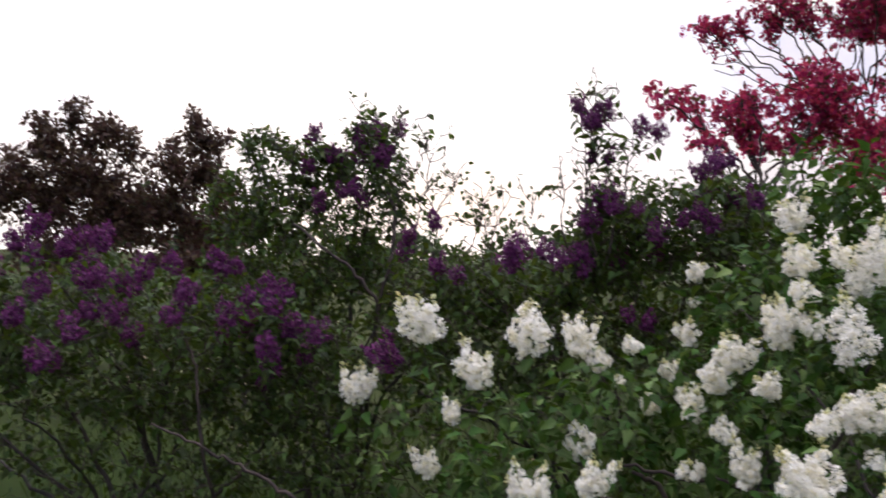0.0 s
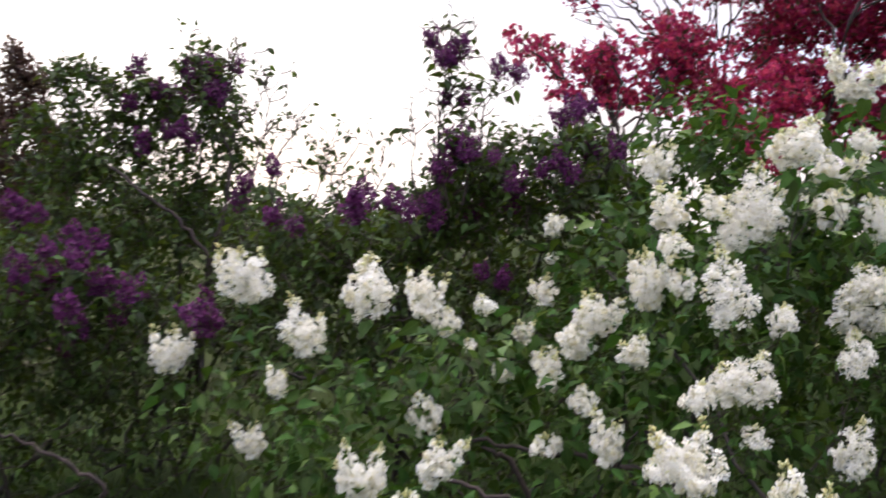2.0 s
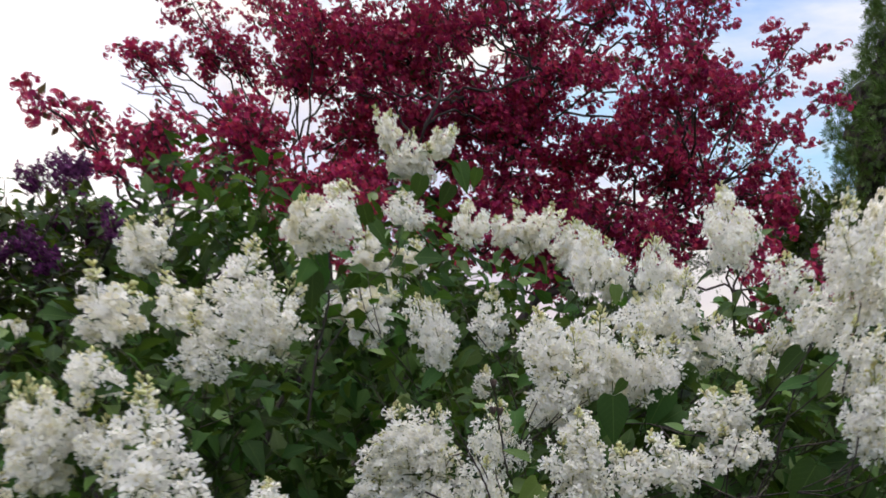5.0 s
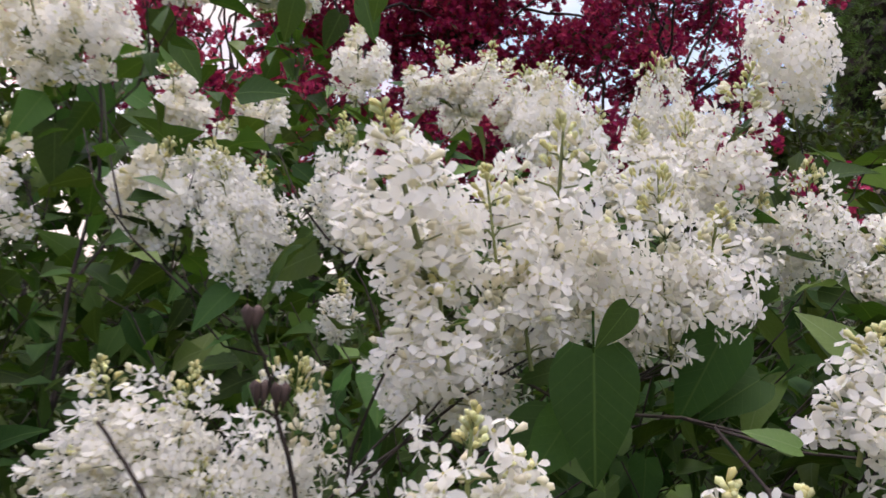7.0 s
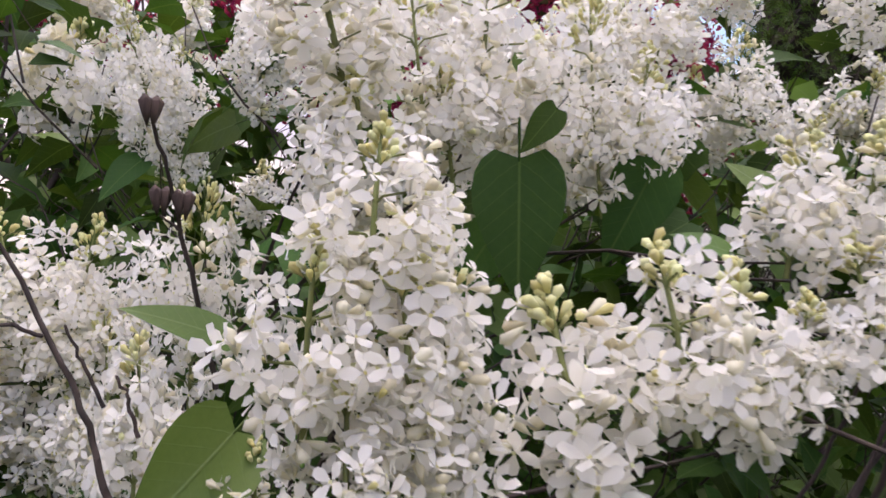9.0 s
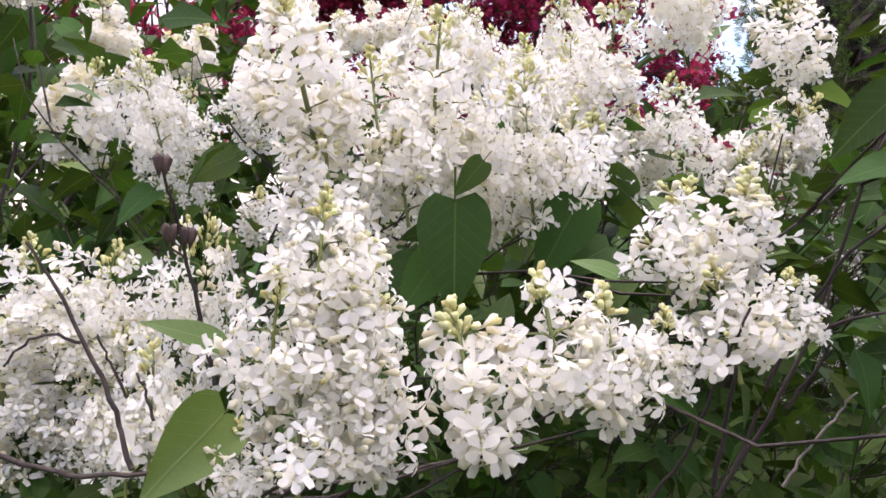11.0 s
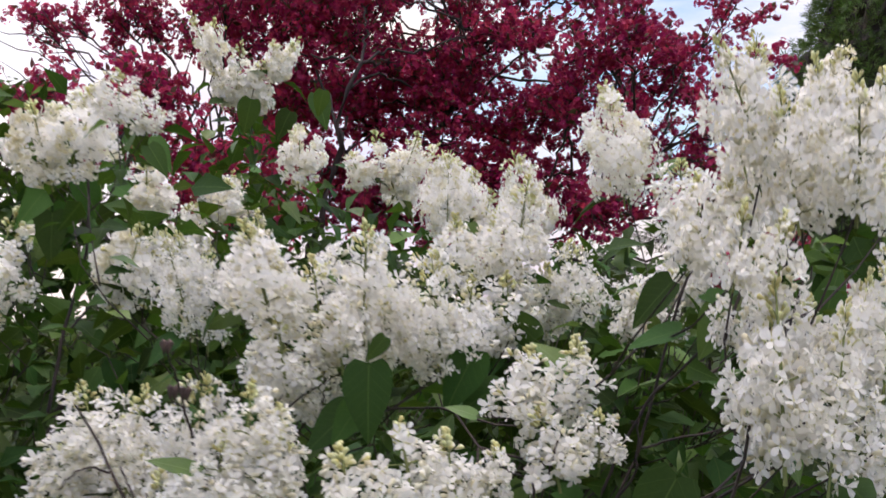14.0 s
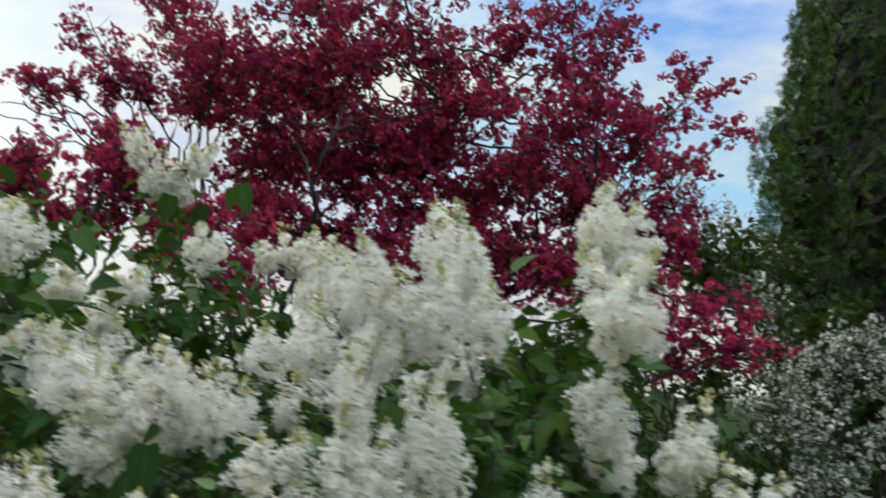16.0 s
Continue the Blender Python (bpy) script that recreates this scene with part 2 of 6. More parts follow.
M_GRASS = grass_mat()
M_LEAF = tissue("lilac_leaf", (0.027, 0.062, 0.012), (0.048, 0.098, 0.019), 0.27, 0.55, 0.4, 0.025, vein=(0.13, 0.20, 0.05), grain=25.0, spec=0.12, through_tint=(1.6, 1.45, 0.7))
M_LEAF_DARK = tissue("purple_lilac_leaf", (0.020, 0.041, 0.009), (0.046, 0.075, 0.015), 0.3, 0.5, 0.45, 0.03, vein=(0.10, 0.15, 0.05), grain=25.0, spec=0.2, through_tint=(2.4, 2.0, 0.9))
M_YOUNG = tissue("young_lilac_leaf", (0.085, 0.15, 0.025), (0.14, 0.22, 0.045), 0.35, 0.42, 0.25, 0.02, vein=(0.2, 0.28, 0.1), grain=25.0)
M_WHITE = tissue("white_petal", (0.90, 0.878, 0.775), (0.925, 0.912, 0.85), 0.54, 0.55, 0.05, 0.006, grain=90.0, spec=0.2)
# cream of tubes and buds, with warm bounced light put into the colour
M_INNER = tissue("inner_flower", (0.78, 0.74, 0.52), (0.88, 0.85, 0.70), 0.45, 0.55, 0.08, 0.01, grain=90.0, spec=0.2)
M_CREAM = tissue("cream_bud", (0.60, 0.61, 0.21), (0.82, 0.78, 0.48), 0.3, 0.5, 0.14, 0.03, grain=90.0, spec=0.2)
M_STALK = tissue("green_stalk", (0.16, 0.20, 0.06), (0.24, 0.26, 0.09), 0.15, 0.6, 0.25, 0.02, grain=60.0)
M_PURPLE = tissue("purple_petal", (0.064, 0.006, 0.042), (0.17, 0.036, 0.155), 0.28, 0.55, 0.5, 0.03, grain=60.0, spec=0.2)
M_PLUM = tissue("plum_bud", (0.11, 0.012, 0.09), (0.2, 0.03, 0.16), 0.2, 0.5, 0.3, 0.02, grain=60.0, spec=0.2)
M_RED = tissue("crabapple_petal", (0.30, 0.012, 0.052), (0.50, 0.045, 0.138), 0.38, 0.6, 0.28, 0.02, grain=25.0, spec=0.2)
M_BRONZE = tissue("bronze_leaf", (0.085, 0.03, 0.02), (0.09, 0.075, 0.03), 0.3, 0.45, 0.35, 0.03, grain=25.0)
M_COPPER = tissue("copper_leaf", (0.056, 0.026, 0.019), (0.092, 0.056, 0.033), 0.40, 0.5, 0.4, 0.03, grain=20.0)
M_THUJA = tissue("cedar_scale", (0.046, 0.094, 0.014), (0.098, 0.168, 0.027), 0.18, 0.6, 0.35, 0.025, grain=20.0)
M_PALE = tissue("pale_blossom", (0.60, 0.57, 0.50), (0.74, 0.72, 0.66), 0.25, 0.6, 0.15, 0.015, grain=20.0, spec=0.2)
M_GREYLEAF = tissue("greygreen_leaf", (0.10, 0.13, 0.075), (0.17, 0.21, 0.12), 0.25, 0.55, 0.3, 0.02, grain=25.0)
M_FAR = tissue("far_leaf", (0.05, 0.085, 0.03), (0.09, 0.13, 0.05), 0.25, 0.6, 0.3, 0.02, grain=5.0)
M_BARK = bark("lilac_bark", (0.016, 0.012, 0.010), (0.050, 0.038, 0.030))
M_TWIG = bark("old_twig", (0.022, 0.015, 0.011), (0.062, 0.043, 0.032), 120.0)
M_CRAB_BARK = bark("crabapple_bark", (0.02, 0.013, 0.011), (0.058, 0.040, 0.034), 25.0)
M_POD = bark("dry_pod", (0.045, 0.027, 0.02), (0.12, 0.078, 0.06), 200.0)
M_DEAD = bark("bleached_wood", (0.11, 0.09, 0.075), (0.24, 0.20, 0.17), 120.0)


# ---------------------------------------------------------------- mesh tools
def unit(v):
    v = np.asarray(v, float)
    return v / np.maximum(np.linalg.norm(v, axis=-1, keepdims=True), 1e-9)


def turned(ahead, up):
    """Turns (N,3,3) whose y axis points ahead and whose z axis leans to up."""
    y = unit(ahead)
    x = unit(np.cross(y, up) + 1e-6)
    z = np.cross(x, y)
    return np.stack([x, y, z], -1)


def facing(normal, spin):
    """Turns whose z axis is the normal, spun about it."""
    z = unit(normal)
    ref = np.where(np.abs(z[:, 2:3]) > 0.9, [[1.0, 0, 0]], [[0, 0, 1.0]])
    x = unit(np.cross(ref, z))
    y = np.cross(z, x)
    c, s = np.cos(spin)[:, None], np.sin(spin)[:, None]
    return np.stack([c * x + s * y, c * y - s * x, z], -1)


class Shape:
    """Points, triangles, flat coordinates and material slots of one small form."""

    def __init__(self, v, f, uv=None, slot=0):
        self.v, self.f = np.asarray(v, float).reshape(-1, 3), np.asarray(f, int).reshape(-1, 3)
        self.uv = np.zeros((len(self.v), 2)) if uv is None else np.asarray(uv, float)
        self.slot = np.full(len(self.f), slot) if np.isscalar(slot) else np.asarray(slot)


class Soup:
    """Gathers many shapes into one mesh."""

    def __init__(self):
        self.v, self.f, self.uv, self.slot, self.n = [], [], [], [], 0

    def add(self, shape, turns, places, sizes=1.0, slot=None):
        places = np.asarray(places, float).reshape(-1, 3)
        k = len(places)
        if not k:
            return self
        sizes = np.broadcast_to(np.asarray(sizes, float), (k,))
        v = np.einsum("kij,nj->kni", np.asarray(turns) * sizes[:, None, None], shape.v) + places[:, None, :]
        nv = len(shape.v)
        f = shape.f[None] + (np.arange(k) * nv)[:, None, None] + self.n
        self.v.append(v.reshape(-1, 3))
        self.f.append(f.reshape(-1, 3))
        self.uv.append(np.tile(shape.uv, (k, 1)))
        self.slot.append(np.tile(shape.slot if slot is None else np.full(len(shape.f), slot), k))
        self.n += k * nv
        return self

    def one(self, shape, slot=None):
        return self.add(shape, np.eye(3)[None], np.zeros((1, 3)), 1.0, slot)

    def tube(self, pts, r0, r1, sides=5, slot=0):
        pts = np.asarray(pts, float)
        k = len(pts)
        d = unit(np.gradient(pts, axis=0))
        ref = np.where(np.abs(d[:, 2:3]) > 0.95, [[1.0, 0, 0]], [[0, 0, 1.0]])
        x = unit(np.cross(d, ref))
        y = np.cross(d, x)
        a = np.linspace(0, 2 * math.pi, sides, endpoint=False)
        r = np.linspace(r0, r1, k)[:, None, None]
        ring = pts[:, None] + r * (np.cos(a)[None, :, None] * x[:, None] + np.sin(a)[None, :, None] * y[:, None])
        v = np.concatenate([ring.reshape(-1, 3), pts[-1:] + d[-1:] * r1])
        i, j = np.meshgrid(np.arange(k - 1), np.arange(sides), indexing="ij")
        q = np.stack([i * sides + j, i * sides + (j + 1) % sides, (i + 1) * sides + (j + 1) % sides, (i + 1) * sides + j], -1).reshape(-1, 4)
        jj = np.arange(sides)
        cap = np.stack([(k - 1) * sides + jj, (k - 1) * sides + (jj + 1) % sides, np.full(sides, k * sides)], -1)
        f = np.concatenate([q[:, [0, 1, 2]], q[:, [0, 2, 3]], cap])
        self.v.append(v)
        self.f.append(f + self.n)
        self.uv.append(np.zeros((len(v), 2)))
        self.slot.append(np.full(len(f), slot))
        self.n += len(v)
        return self

    def shape(self):
        return Shape(np.concatenate(self.v), np.concatenate(self.f), np.concatenate(self.uv), np.concatenate(self.slot))

    def mesh(self, name, mats, smooth=True):
        v, f = np.concatenate(self.v), np.concatenate(self.f)
        uv, slot = np.concatenate(self.uv), np.concatenate(self.slot)
        me = bpy.data.meshes.new(name)
        me.vertices.add(len(v))
        me.vertices.foreach_set("co", v.astype(np.float32).ravel())
        me.loops.add(f.size)
        me.loops.foreach_set("vertex_index", f.astype(np.int32).ravel())
        me.polygons.add(len(f))
        me.polygons.foreach_set("loop_start", np.arange(0, f.size, 3, dtype=np.int32))
        me.polygons.foreach_set("loop_total", np.full(len(f), 3, dtype=np.int32))
        me.polygons.foreach_set("material_index", slot.astype(np.int32))
        me.polygons.foreach_set("use_smooth", np.full(len(f), smooth))
        layer = me.uv_layers.new(name="blade")
        layer.data.foreach_set("uv", uv[f.ravel()].astype(np.float32).ravel())
        for mt in mats:
            me.materials.append(mt)
        me.update(calc_edges=True)
        me.validate()
        return me


def part(name, me, parent, label="", kind="", m=None):
    ob = new(name, me)
    ob.parent = parent
    if m is not None:
        ob.matrix_basis = m
    return tagged(ob, label, "", "", kind)


def thing(name, place, label, category, group="", kind=""):
    ob = new(name)
    ob.location = place
    ob.empty_display_size = 0.2
    return tagged(ob, label, category, group, kind)


def curve(a, c, b, k=8):
    t = np.linspace(0, 1, k)[:, None]
    return (1 - t) ** 2 * np.asarray(a) + 2 * t * (1 - t) * np.asarray(c) + t**2 * np.asarray(b)


# ---------------------------------------------------------------- leaves, florets, blossoms
def heart_leaf(rows=6, fold=0.22, droop=0.25, wave=0.0, width=0.32, stalk=True):
    """A lilac leaf one unit long on its y axis: heart-shaped, folded on the midrib, drooping to a drawn-out tip."""
    ts = np.linspace(0, 1, rows + 1) ** (1.5 if rows > 6 else 1.0)
    v, uv, f = [], [], []
    for i, t in enumerate(ts):
        w = width * abs(math.sin(math.pi * min(t, 0.999) ** 0.54)) ** 0.85 * (1 - 0.12 * t) if 0 < i < rows else 0.0
        z = -droop * t * t
        lobe = -0.10 * max(0.0, 1 - t / 0.3)
        rip = wave * math.sin(i * 2.1)
        v += [(0, t, z), (-w, t + lobe, z + fold * w + rip * w), (w, t + lobe, z + fold * w - rip * w)]
        uv += [(0.5, t), (0.5 - w, t), (0.5 + w, t)]
    for i in range(rows):
        a, b = 3 * i, 3 * i + 3
        if i == 0:
            f += [(a, b, b + 1), (a, b + 2, b)]
        elif i == rows - 1:
            f += [(a, b, a + 1), (a, a + 2, b)]
        else:
            f += [(a, b, b + 1), (a, b + 1, a + 1), (a, a + 2, b + 2), (a, b + 2, b)]
    s = Soup().one(Shape(v, f, uv))
    if stalk:
        s.tube([(0, -0.28, 0.05), (0, -0.12, 0.03), (0, 0.02, 0.0)], 0.014, 0.011, 3)
    return s.shape()


def small_leaf(width=0.28, fold=0.15, droop=0.15):
    """A plain pointed leaf, one unit long, of eight triangles."""
    v, uv = [(0, 0, 0)], [(0.5, 0)]
    for t, w in ((0.35, width), (0.7, width * 0.75)):
        z = -droop * t * t
        v += [(-w, t, z + fold * w), (0, t, z), (w, t, z + fold * w)]
        uv += [(0.5 - w, t), (0.5, t), (0.5 + w, t)]
    v.append((0, 1, -droop))
    uv.append((0.5, 1))
    f = [(0, 2, 1), (0, 3, 2), (1, 2, 5), (1, 5, 4), (2, 3, 6), (2, 6, 5), (4, 5, 7), (5, 6, 7)]
    return Shape(v, f, uv)


def floret(fine=True, cup=0.10, twist=0.0, slot=0, rim=0.0):
    """Four spread petals of a lilac floret, one unit across, facing z, on a narrow tube."""
    v, f = [], []
    for k in range(4):
        a = k * math.pi / 2 + twist
        c, s = math.cos(a), math.sin(a)

        def at(r, q, z):
            return (r * c - q * s, r * s + q * c, z)

        o = len(v)
        if fine:
            keel = rim - 0.05
            v += [at(0.03, 0, -0.03)]
            for r, q, z in ((0.27, 0.155, 0.4), (0.445, 0.130, 0.92)):
                v += [at(r, -q, cup * z + rim * z), at(r, 0, cup * z + keel), at(r, q, cup * z + rim * z)]
            v += [at(0.535, 0, cup * 1.12)]
            f += [(o, o + 1, o + 2), (o, o + 2, o + 3), (o + 1, o + 4, o + 2), (o + 2, o + 4, o + 5), (o + 2, o + 5, o + 3), (o + 3, o + 5, o + 6), (o + 4, o + 7, o + 5), (o + 5, o + 7, o + 6)]
        else:
            v += [at(0.03, 0, -0.03), at(0.34, -0.22, 0.03), at(0.34, 0.22, 0.03), at(0.52, 0, cup)]
            f += [(o, o + 1, o + 3), (o, o + 3, o + 2)]
    sp = Soup().one(Shape(v, f, None, slot))
    if fine:
        ring = [(0.085 * math.cos(q), 0.085 * math.sin(q), -0.02) for q in (0.5, 2.6, 4.7)]
        sp.one(Shape(ring + [(0, 0, -0.6)], [(0, 3, 1), (1, 3, 2), (2, 3, 0)], None, slot))
    return sp.shape()


EYE_SPOT = Shape([(0.062, 0, 0.014), (0, 0.062, 0.014), (-0.062, 0, 0.014), (0, -0.062, 0.014)], [(0, 1, 2), (0, 2, 3)])


def bud(sides=5, slot=0):
    """A closed bud, one unit long on z."""
    v, f = [(0, 0, 0)], []
    for z, r in ((0.45, 0.15), (0.80, 0.23)):
        for k in range(sides):
            a = 2 * math.pi * k / sides
            v.append((r * math.cos(a), r * math.sin(a), z))
    v.append((0, 0, 1.0))
    for k in range(sides):
        n2 = (k + 1) % sides
        f += [(0, 1 + n2, 1 + k), (1 + k, 1 + n2, 1 + sides + n2), (1 + k, 1 + sides + n2, 1 + sides + k), (1 + sides + k, 1 + sides + n2, 1 + 2 * sides)]
    return Shape(v, f, None, slot)


FLORETS_FINE = [floret(True, c, t, 0, r) for c, t, r in ((0.08, 0.0, 0.06), (-0.14, 0.5, 0.08), (0.20, 0.9, 0.09), (-0.24, 0.3, 0.05), (0.34, 0.2, 0.08), (0.02, 0.7, 0.05))]
FLORETS_PLAIN = [floret(False, c, t) for c, t in ((0.12, 0.0), (0.04, 0.6))]
BUD, BUD_PLAIN = bud(5), bud(3)
LEAVES_FINE = [heart_leaf(8, 0.22, 0.22, 0.0), heart_leaf(8, 0.35, 0.42, 0.10), heart_leaf(8, 0.12, 0.10, 0.14, 0.29), heart_leaf(8, 0.55, 0.30, 0.06, 0.34)]
LEAVES_PLAIN = [heart_leaf(3, 0.25, 0.25, 0.0, stalk=False), heart_leaf(3, 0.4, 0.45, 0.0, 0.30, stalk=False)]
LEAF_SMALL = small_leaf()
LEAF_SCRAP = Shape([(0, 0, 0), (-0.24, 0.45, 0.06), (0.24, 0.45, 0.06), (0, 0.5, 0), (0, 1, -0.12)], [(0, 3, 1), (0, 2, 3), (1, 3, 4), (3, 2, 4)])


def panicle_meshes(name, rng, length, radius, count, size, fine, petal, budmat, lumps=7, blunt=0.0, cones=1, inner_mat=None):
    """A lilac panicle standing on z, as the flowers and the unopened tips. One to three cones part from its foot; each is built of
    side clusters in whorls round an axis, with florets all over them."""
    axis, tip = Soup(), Soup()
    first = rng.uniform(0, 6.28)
    for cone in range(cones):
        part_a = first + 2 * math.pi * cone / cones + rng.uniform(-0.4, 0.4)
        tilt = 0.0 if cones == 1 else rng.uniform(0.26, 0.48)
        ln = length * (1.0 if cone == 0 else rng.uniform(0.72, 0.98))
        way = np.array([math.sin(tilt) * math.cos(part_a), math.sin(tilt) * math.sin(part_a), math.cos(tilt)])
        bend = np.array([*(rng.uniform(-0.06, 0.06, 2) * ln), 0.0])
        n = count // cones

        def core(t):
            return way * ln * t + bend * t * t

        axis.tube([core(t) for t in (-0.12, 0.2, 0.5, 0.85)], 0.0014, 0.0008, 4, 1)
        side_x = unit(np.cross(way, [0.3, 1.0, 0.1]))
        side_y = np.cross(way, side_x)
        centres, radii = [], []
        for i in range(lumps):
            t = (i + 0.35) / (lumps + 0.3)
            prof = radius * (0.55 + 0.9 * t if t < 0.28 else (0.80 + 0.2 * blunt) * (1 - (t - 0.28) / 0.80) ** (0.85 - 0.4 * blunt) + 0.10)
            arms = 2 if t > 0.72 else 4 if t < 0.5 and cones == 1 else 3
            start = rng.uniform(0, 6.28)
            for k in range(arms):
                q = start + 2 * math.pi * k / arms + rng.uniform(-0.35, 0.35)
                out = prof * (rng.uniform(0.45, 1.0) if fine else rng.uniform(0.40, 1.12))
                c = core(t) + side_x * out * math.cos(q) + side_y * out * math.sin(q) + way * rng.uniform(-0.02, 0.05) * ln
                centres.append(c)
                radii.append(max(0.008, prof * rng.uniform(0.26, 0.54)))
                axis.tube(curve(core(max(0, t - 0.06)), core(t), core(t) * 0.35 + c * 0.65, 3), 0.0007, 0.0005, 3, 1)
        centres, radii = np.array(centres), np.array(radii)
        wts = radii**2 / (radii**2).sum()
        pick = rng.choice(len(centres), n, p=wts)
        d = unit(rng.normal(size=(n, 3)) + way * 0.25)
        p = centres[pick] + d * radii[pick, None] * rng.uniform(0.75, 1.12, n)[:, None]
        along = p @ way
        mid = way * np.clip(along, 0, ln)[:, None]
        normal = unit(d * 0.9 + unit(p - mid) * 0.7 + [0, 0, 0.15] + rng.normal(size=(n, 3)) * 0.24)
        s = size * (rng.uniform(0.74, 1.12, n) + 0.15 * (rng.uniform(size=n) < 0.12))
        open_ = rng.uniform(size=n) > np.clip((along / ln - 0.72) * 3.0, 0.04, 0.96)
        shapes = FLORETS_FINE if fine else FLORETS_PLAIN
        which = rng.integers(0, len(shapes), n)
        turns = facing(normal, rng.uniform(0, 6.28, n))
        for k, sh in enumerate(shapes):
            on = open_ & (which == k)
            axis.add(sh, turns[on], p[on], s[on], 0)
        if fine:
            axis.add(EYE_SPOT, turns[open_], p[open_], s[open_], 2)
        # half-open flowers deep in the clusters close the gaps
        inner = int(n * (0.38 if fine else 0.2))
        pick2 = rng.choice(len(centres), inner, p=wts)
        d2 = unit(rng.normal(size=(inner, 3)))
        if fine:
            axis.add(BUD, facing(d2, rng.uniform(0, 6.28, inner)), centres[pick2] + d2 * radii[pick2, None] * 0.12, size * rng.uniform(0.5, 0.8, inner), 3)
        else:
            axis.add(FLORETS_PLAIN[0], facing(d2, rng.uniform(0, 6.28, inner)), centres[pick2] + d2 * radii[pick2, None] * 0.42, size * 1.25, 3)
        low = ~open_
        nb = int(24 + n * 0.09) if fine else int(12 + n * 0.04)
        tb = rng.uniform(0.80, 1.06, nb)
        ang = rng.uniform(0, 6.28, nb)
        rr = radius * 0.42 * np.clip(1.16 - tb, 0.05, 1) * 2.2
        round_ = side_x * np.cos(ang)[:, None] + side_y * np.sin(ang)[:, None]
        pb = way * (ln * tb)[:, None] + bend * (tb * tb)[:, None] + round_ * rr[:, None]
        nb_dir = unit(round_ + way * (0.9 + 2.0 * (tb - 0.75))[:, None])
        tip.add(BUD if fine else BUD_PLAIN, facing(np.concatenate([normal[low], nb_dir]), np.zeros(low.sum() + nb)), np.concatenate([p[low] - normal[low] * size * 0.4, pb - nb_dir * size * 0.5]), size * (0.52 if fine else 0.75) * rng.uniform(0.55, 1.15, low.sum() + nb))
        tip.tube([core(t) for t in (0.72, 0.9, 1.0)], 0.0009, 0.0006, 3, 1)
    return axis.mesh(name, [petal, M_STALK, M_CREAM, inner_mat or petal]), tip.mesh(name + "_tip", [budmat, M_STALK])


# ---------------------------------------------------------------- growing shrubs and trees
CAM_PATH = np.array([[0.0, -0.5], [0.07, 0.25], [0.16, 0.6], [0.55, 0.95], [1.3, 1.83], [1.25, 1.1]])   # the camera's path in plan, kept clear of stems and leaves


def off_cam_path(p, room):
    """Whether points keep that distance from the camera's path, in plan."""
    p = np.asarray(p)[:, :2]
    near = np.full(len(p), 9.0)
    for a, b in zip(CAM_PATH[:-1], CAM_PATH[1:]):
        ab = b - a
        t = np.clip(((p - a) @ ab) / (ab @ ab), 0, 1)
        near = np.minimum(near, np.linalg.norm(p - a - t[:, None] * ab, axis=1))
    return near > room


def in_clump(rng, n, c, r, shell=0.35):
    """n points in an ellipsoid, more of them near its skin."""
    d = unit(rng.normal(size=(n, 3)))
    return np.asarray(c) + d * np.asarray(r) * (rng.uniform(shell, 1.0, n) ** 0.6)[:, None]


def stems_to(rng, base, ends, spread, thick, sag=0.12):
    """Main stems from the ground to the ends; returns their lines."""
    lines = []
    for e in ends:
        a = np.array([rng.normal() * spread, rng.normal() * spread, -0.03])
        mid = a * 0.4 + e * 0.6
        c = np.array([a[0] * 0.75 + e[0] * 0.25, a[1] * 0.75 + e[1] * 0.25, e[2] * 0.62]) + rng.normal(size=3) * [0.08, 0.08, 0.03]
        pts = curve(a, c, e, 14)
        kinks = np.cumsum(rng.normal(size=(12, 3)) * 0.022, 0)
        pts[1:-1] += kinks - np.linspace(0, 1, 12)[:, None] * kinks[-1]
        lines.append(pts)
    return lines


def spread_ends(rng, tips, k, pull=0.82):
    """k well-spread points among the tips, drawn back to the ground's middle."""
    chosen = [int(rng.integers(len(tips)))]
    d = np.linalg.norm(tips - tips[chosen[0]], axis=1)
    for _ in range(k - 1):
        chosen.append(int(np.argmax(d)))
        d = np.minimum(d, np.linalg.norm(tips - tips[chosen[-1]], axis=1))
    e = tips[chosen].copy()
    e[:, :2] *= pull
    e[:, 2] *= 0.86
    return e


def twigs_to(rng, tips, lines, reach=0.9):
    """A twig for each tip, from the nearest lower point of a stem or of an older twig, rising at its end."""
    pool = np.concatenate([ln[4:] for ln in lines])
    out = [None] * len(tips)
    order = np.argsort([np.min(np.linalg.norm(pool - t, axis=1)) for t in tips])
    for i in order:
        tip = tips[i]
        d = np.linalg.norm(pool - tip, axis=1)
        a = pool[int(np.argmin(np.abs(d - 0.12) + 0.5 * np.maximum(0, 0.09 - d) + 1.2 * np.maximum(0, pool[:, 2] - tip[2] + 0.06)))]
        ln = np.linalg.norm(tip - a)
        c = a * 0.45 + tip * 0.55 + np.array([0, 0, -0.14 * ln]) + rng.normal(size=3) * min(0.03, 0.12 * ln)
        tw = curve(a, c, tip, 7)
        tw[1:-1] += rng.normal(size=(5, 3)) * 0.02 * ln
        out[i] = tw
        pool = np.concatenate([pool, tw[2:6]])
    return out


